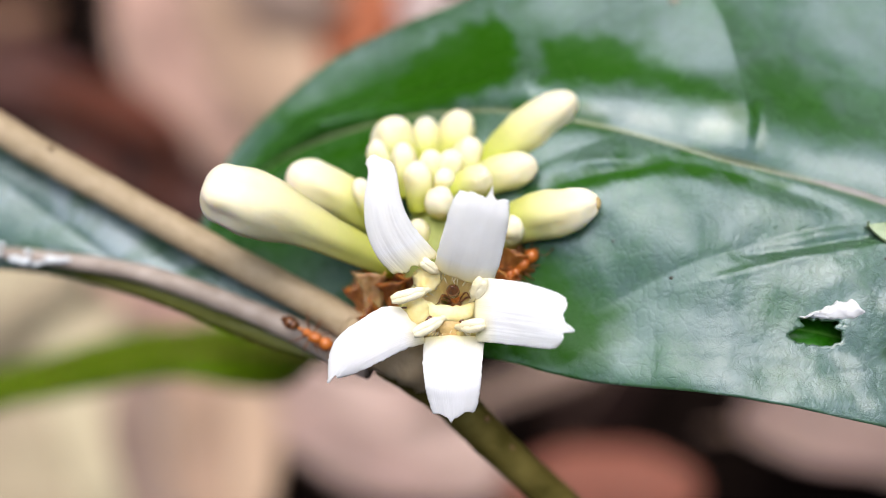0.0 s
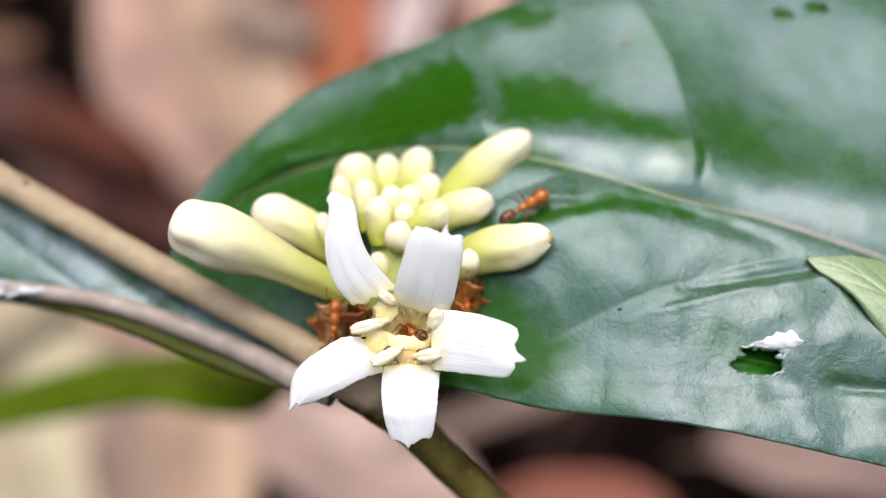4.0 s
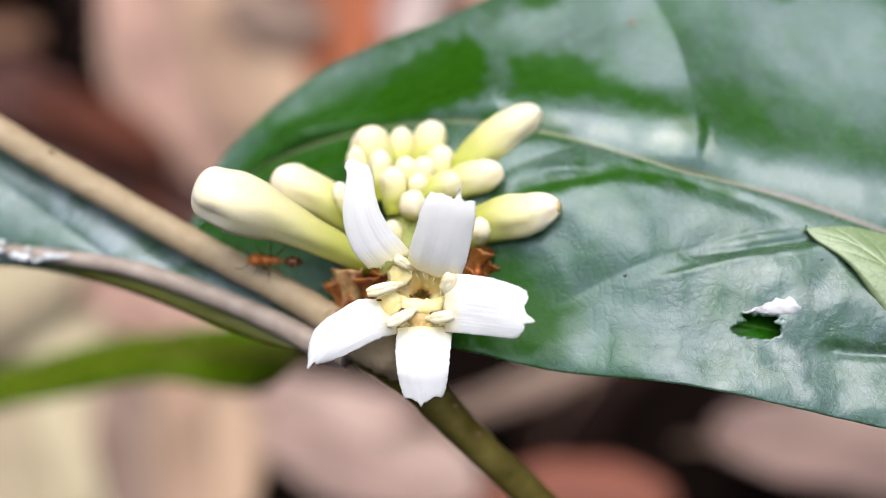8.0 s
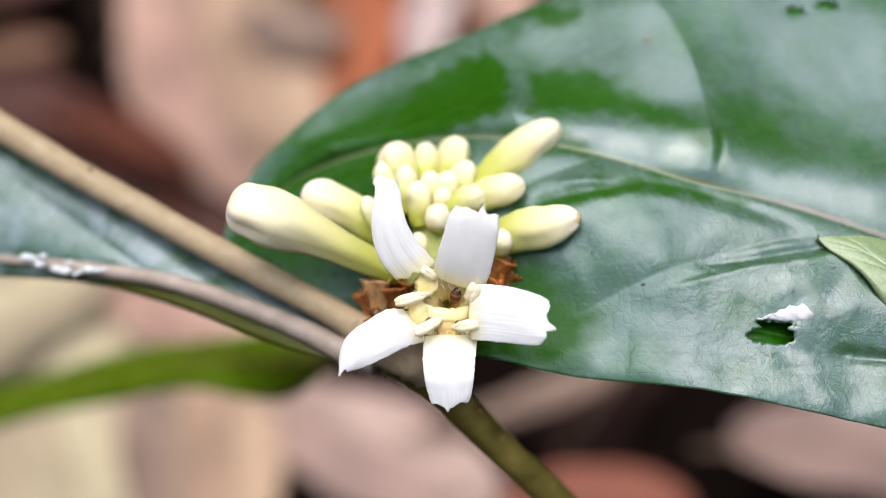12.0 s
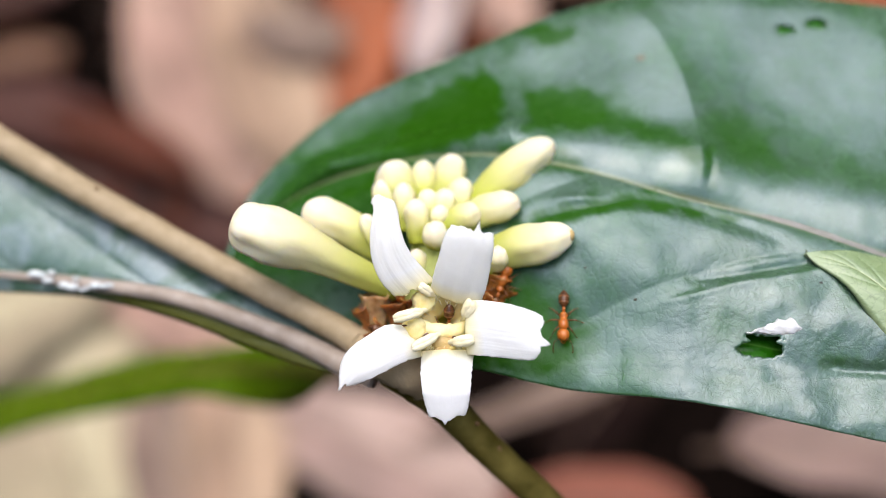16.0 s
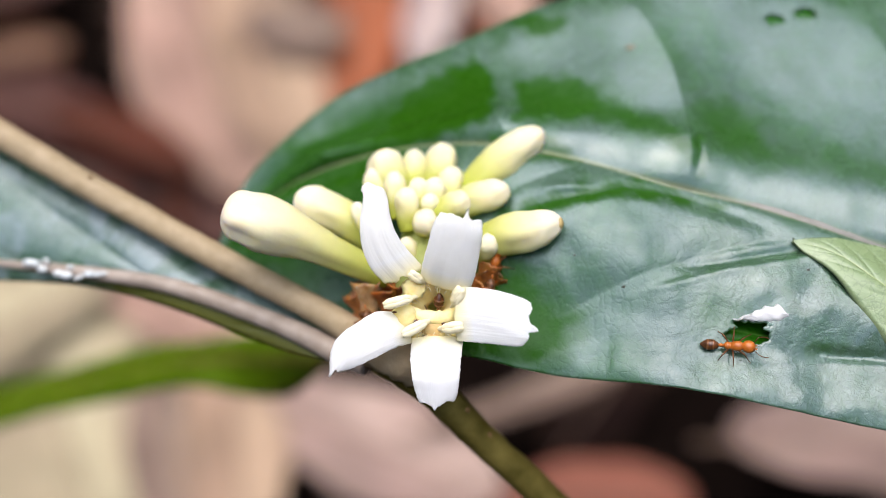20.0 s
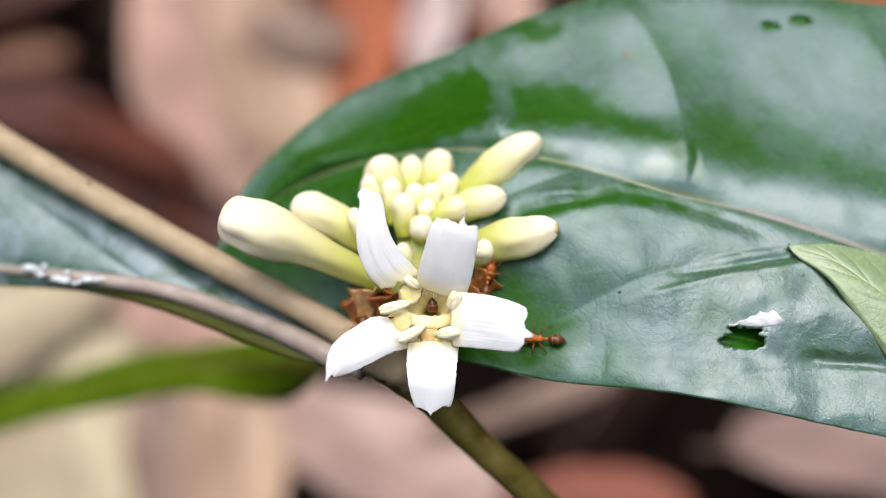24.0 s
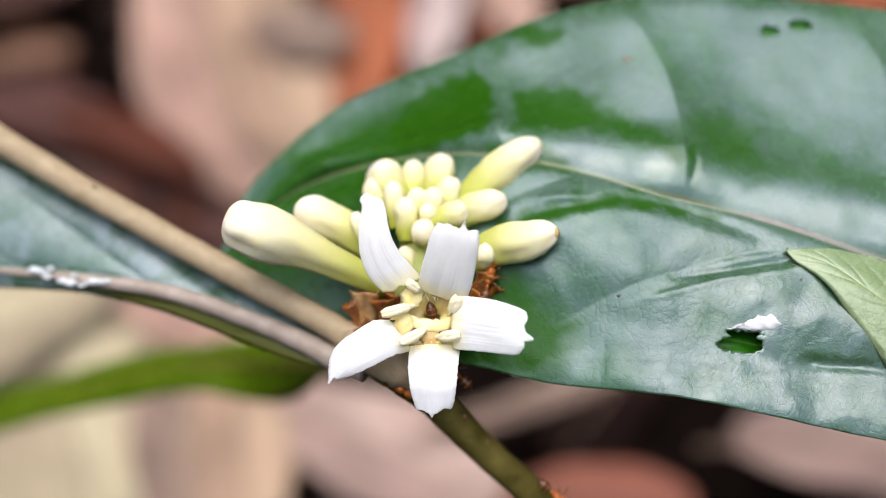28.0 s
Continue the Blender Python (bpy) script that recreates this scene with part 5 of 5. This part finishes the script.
    # over the buds
    go(ants[1], [(0.0, at(4.91, 1.82, -5.80), (0.65, 0.7, 0.1)), (0.5, at(5.09, 5.12, -3.60), (0.15, 1, 0)), (1.0, at(5.06, 6.76, -4.60), (-0.2, 1, -0.2)), (1.5, at(6.52, 8.52, -5.20), (0.5, 0.8, 0)),
                 (2.0, at(7.38, 8.83, -5.20), (0.9, 0.4, 0)), (2.5, at(8.64, 8.63, -5.60), (0.9, 0.4, 0)), (4.5, at(9.20, 10.70, -6.60), (0.75, 0.65, 0)), (5.0, at(10.03, 13.34, -7.20), (0.6, 0.8, 0)),
                 (5.2, at(10.00, 12.85, -7.20), (0.97, -0.1, 0)), (5.35, at(9.80, 12.30, -7.20), (0.3, -0.9, 0)), (5.5, at(9.22, 11.08, -7.20), (-0.4, -0.9, 0)), (6.0, at(9.05, 10.37, -7.20), (-0.5, -0.85, 0)),
                 (6.5, at(8.20, 9.22, -7.20), (-0.6, -0.8, 0)), (7.0, at(6.57, 6.67, -6.80), (-0.6, -0.8, 0)), (7.6, at(4.58, 4.90, -6.60), (-0.8, -0.5, 0)), (9.0, at(4.55, 5.78, -6.10), (-0.7, 0.7, 0)),
                 (10.0, at(4.81, 6.87, -4.60), (-0.95, 0.3, 0)), (11.0, at(5.45, 6.36, -3.20), (-0.9, 0.45, 0)), (11.5, at(3.21, 7.32, -4.10), (-0.95, 0.35, 0)), (12.2, at(1.08, 6.60, -8.10), (-0.9, 0.4, 0)),
                 (28.0, at(1.08, 6.60, -8.10), (-0.9, 0.4, 0))])
    # below the long bud
    go(ants[2], [(0.0, at(-11.14, -2.85, -6.70), (0.85, -0.5, 0)), (0.5, at(-10.13, -3.74, -6.20), (0.9, -0.4, 0)), (1.0, at(-6.94, -4.36, -5.10), (0.9, -0.2, 0)), (2.5, at(-5.81, -1.98, -5.60), (0.2, 0.95, 0)),
                 (4.5, at(-6.31, 0.67, -5.60), (0.0, 1, 0)), (5.0, at(-7.50, 1.37, -6.10), (-0.3, 0.9, 0)), (5.5, at(-7.24, 1.14, -6.10), (-0.5, 0.8, 0)), (6.0, at(-7.25, 2.35, -6.10), (-0.95, 0.2, 0)),
                 (6.5, at(-8.78, 3.05, -6.10), (-1, 0.1, 0)), (7.0, at(-10.07, 2.60, -6.60), (-1, 0.1, 0)), (7.5, at(-11.00, 2.73, -6.60), (-1, 0.1, 0)), (8.0, at(-12.30, 2.45, -6.90), (-1, 0.05, 0)),
                 (8.15, at(-12.30, 2.30, -6.90), (-0.3, -0.95, 0)), (8.3, at(-11.40, 2.40, -6.90), (0.8, -0.5, 0)), (8.5, at(-9.94, 2.41, -6.80), (0.95, -0.25, 0)), (9.0, at(-8.91, 1.02, -6.20), (0.8, -0.6, 0)),
                 (9.5, at(-7.06, -0.83, -5.80), (0.85, -0.5, 0)), (10.3, at(-4.63, -1.56, -5.10), (0.9, -0.3, 0)), (26.8, at(-4.63, -1.56, -5.10), (0.9, -0.3, 0)), (28.0, at(-3.36, -5.90, -5.40), (0.85, -0.5, 0), (-0.4, -0.7, 0.6))])
    # over the glossy leaf and back
    leaf_up = (-0.18, 0.25, 0.95)
    go(ants[3], [(0.0, at(4.59, 1.43, -5.88), (-0.2, 1, 0)), (13.0, at(4.59, 1.43, -5.88), (0.1, 1, 0)), (14.0, at(5.94, 2.36, -5.63), (0.75, 0.6, 0)), (14.5, at(6.77, 2.36, -5.47), (1, 0.0, 0)), (15.0, at(9.99, 2.24, -4.58), (0.6, -0.7, 0)),
                 (15.5, at(10.13, 0.51, -4.53), (0.1, -1, 0)), (16.0, at(10.34, -0.10, -4.43), (0, -1, 0)), (16.5, at(10.03, -0.82, -4.41), (0, -1, 0)), (17.0, at(10.17, -1.64, -4.19), (0.1, -1, 0)), (17.5, at(10.58, -2.34, -3.76), (0.55, -0.8, 0)),
                 (18.0, at(13.48, -4.15, -2.37), (0.85, -0.5, 0)), (18.5, at(15.35, -3.83, -1.86), (0.97, 0.1, 0)), (19.0, at(18.02, -3.54, -1.38), (1, 0.1, 0)), (19.5, at(21.37, -2.94, -1.24), (1, 0, 0)), (20.0, at(24.68, -3.66, -1.04), (1, -0.1, 0)),
                 (20.5, at(27.91, -5.38, -0.66), (0.95, -0.35, 0)), (21.0, at(30.70, -5.90, -0.57), (0.9, 0.3, 0)), (21.15, at(30.94, -5.80, -0.64), (0.3, 0.9, 0)), (21.3, at(30.53, -5.70, -0.63), (-0.6, 0.75, 0)), (21.5, at(27.92, -5.28, -0.69), (-1, 0.1, 0)),
                 (22.0, at(20.68, -4.23, -0.81), (-1, 0.05, 0)), (22.5, at(14.40, -3.65, -2.31), (-1, 0.03, 0)), (23.0, at(11.99, -2.95, -3.16), (-1, 0, 0)), (23.5, at(10.86, -3.00, -3.41), (-1, 0.03, 0)), (24.0, at(9.47, -2.75, -3.88), (-0.97, 0.1, 0)),
                 (24.5, at(8.37, -2.65, -4.17), (-0.95, 0.1, 0)), (25.3, at(5.28, -2.44, -4.46), (-0.95, 0.1, 0)), (28.0, at(5.28, -2.44, -4.46), (-0.95, 0.1, 0))], up=leaf_up)
    # up the green stem
    go(ants[4], [(0.0, at(15.53, -23.10, -12.10), (-0.7, 0.7, 0)), (24.8, at(15.53, -23.10, -12.10), (-0.7, 0.7, 0)), (26.0, at(13.06, -16.87, -9.60), (-0.6, 0.75, 0)), (26.5, at(9.82, -13.30, -8.60), (-0.7, 0.65, 0)), (27.0, at(6.23, -12.34, -7.80), (-0.8, 0.55, 0)),
                 (27.5, at(3.51, -7.60, -6.40), (-0.7, 0.7, 0)), (28.0, at(1.63, -5.54, -5.80), (-0.75, 0.6, 0))], up=(0.3, 0.2, 0.9), lift=0.5)
    go(ants[5], [(0.0, at(-0.30, -5.69, -5.80), (0.4, -0.9, 0)), (26.6, at(-0.30, -5.69, -5.80), (0.4, -0.9, 0)), (27.0, at(1.68, -10.34, -6.40), (0.6, -0.8, 0)), (27.5, at(6.55, -15.66, -8.20), (0.7, -0.7, 0)), (28.0, at(11.10, -17.35, -9.40), (0.75, -0.65, 0))], up=(0.3, 0.2, 0.9), lift=0.5)

    # about the husks below the buds
    go(ants[6], [(0.0, at(2.60, 0.60, -6.60), (0.6, 0.7, 0)), (13.4, at(2.60, 0.60, -6.60), (0.6, 0.7, 0)), (14.6, at(4.60, 2.50, -5.40), (0.5, 0.85, 0)), (17.0, at(4.90, 2.30, -5.40), (0.3, 0.95, 0)), (18.0, at(5.20, 2.40, -5.40), (0.4, 0.9, 0)),
                 (19.0, at(5.00, 2.60, -5.40), (0.0, 1, 0)), (20.0, at(5.10, 2.90, -5.40), (0.2, 0.95, 0)), (23.0, at(4.90, 2.80, -5.40), (0.5, 0.85, 0)), (24.0, at(5.00, 2.80, -5.40), (0.2, 0.95, 0)), (28.0, at(4.90, 2.80, -5.40), (0.2, 0.95, 0))])


motions()
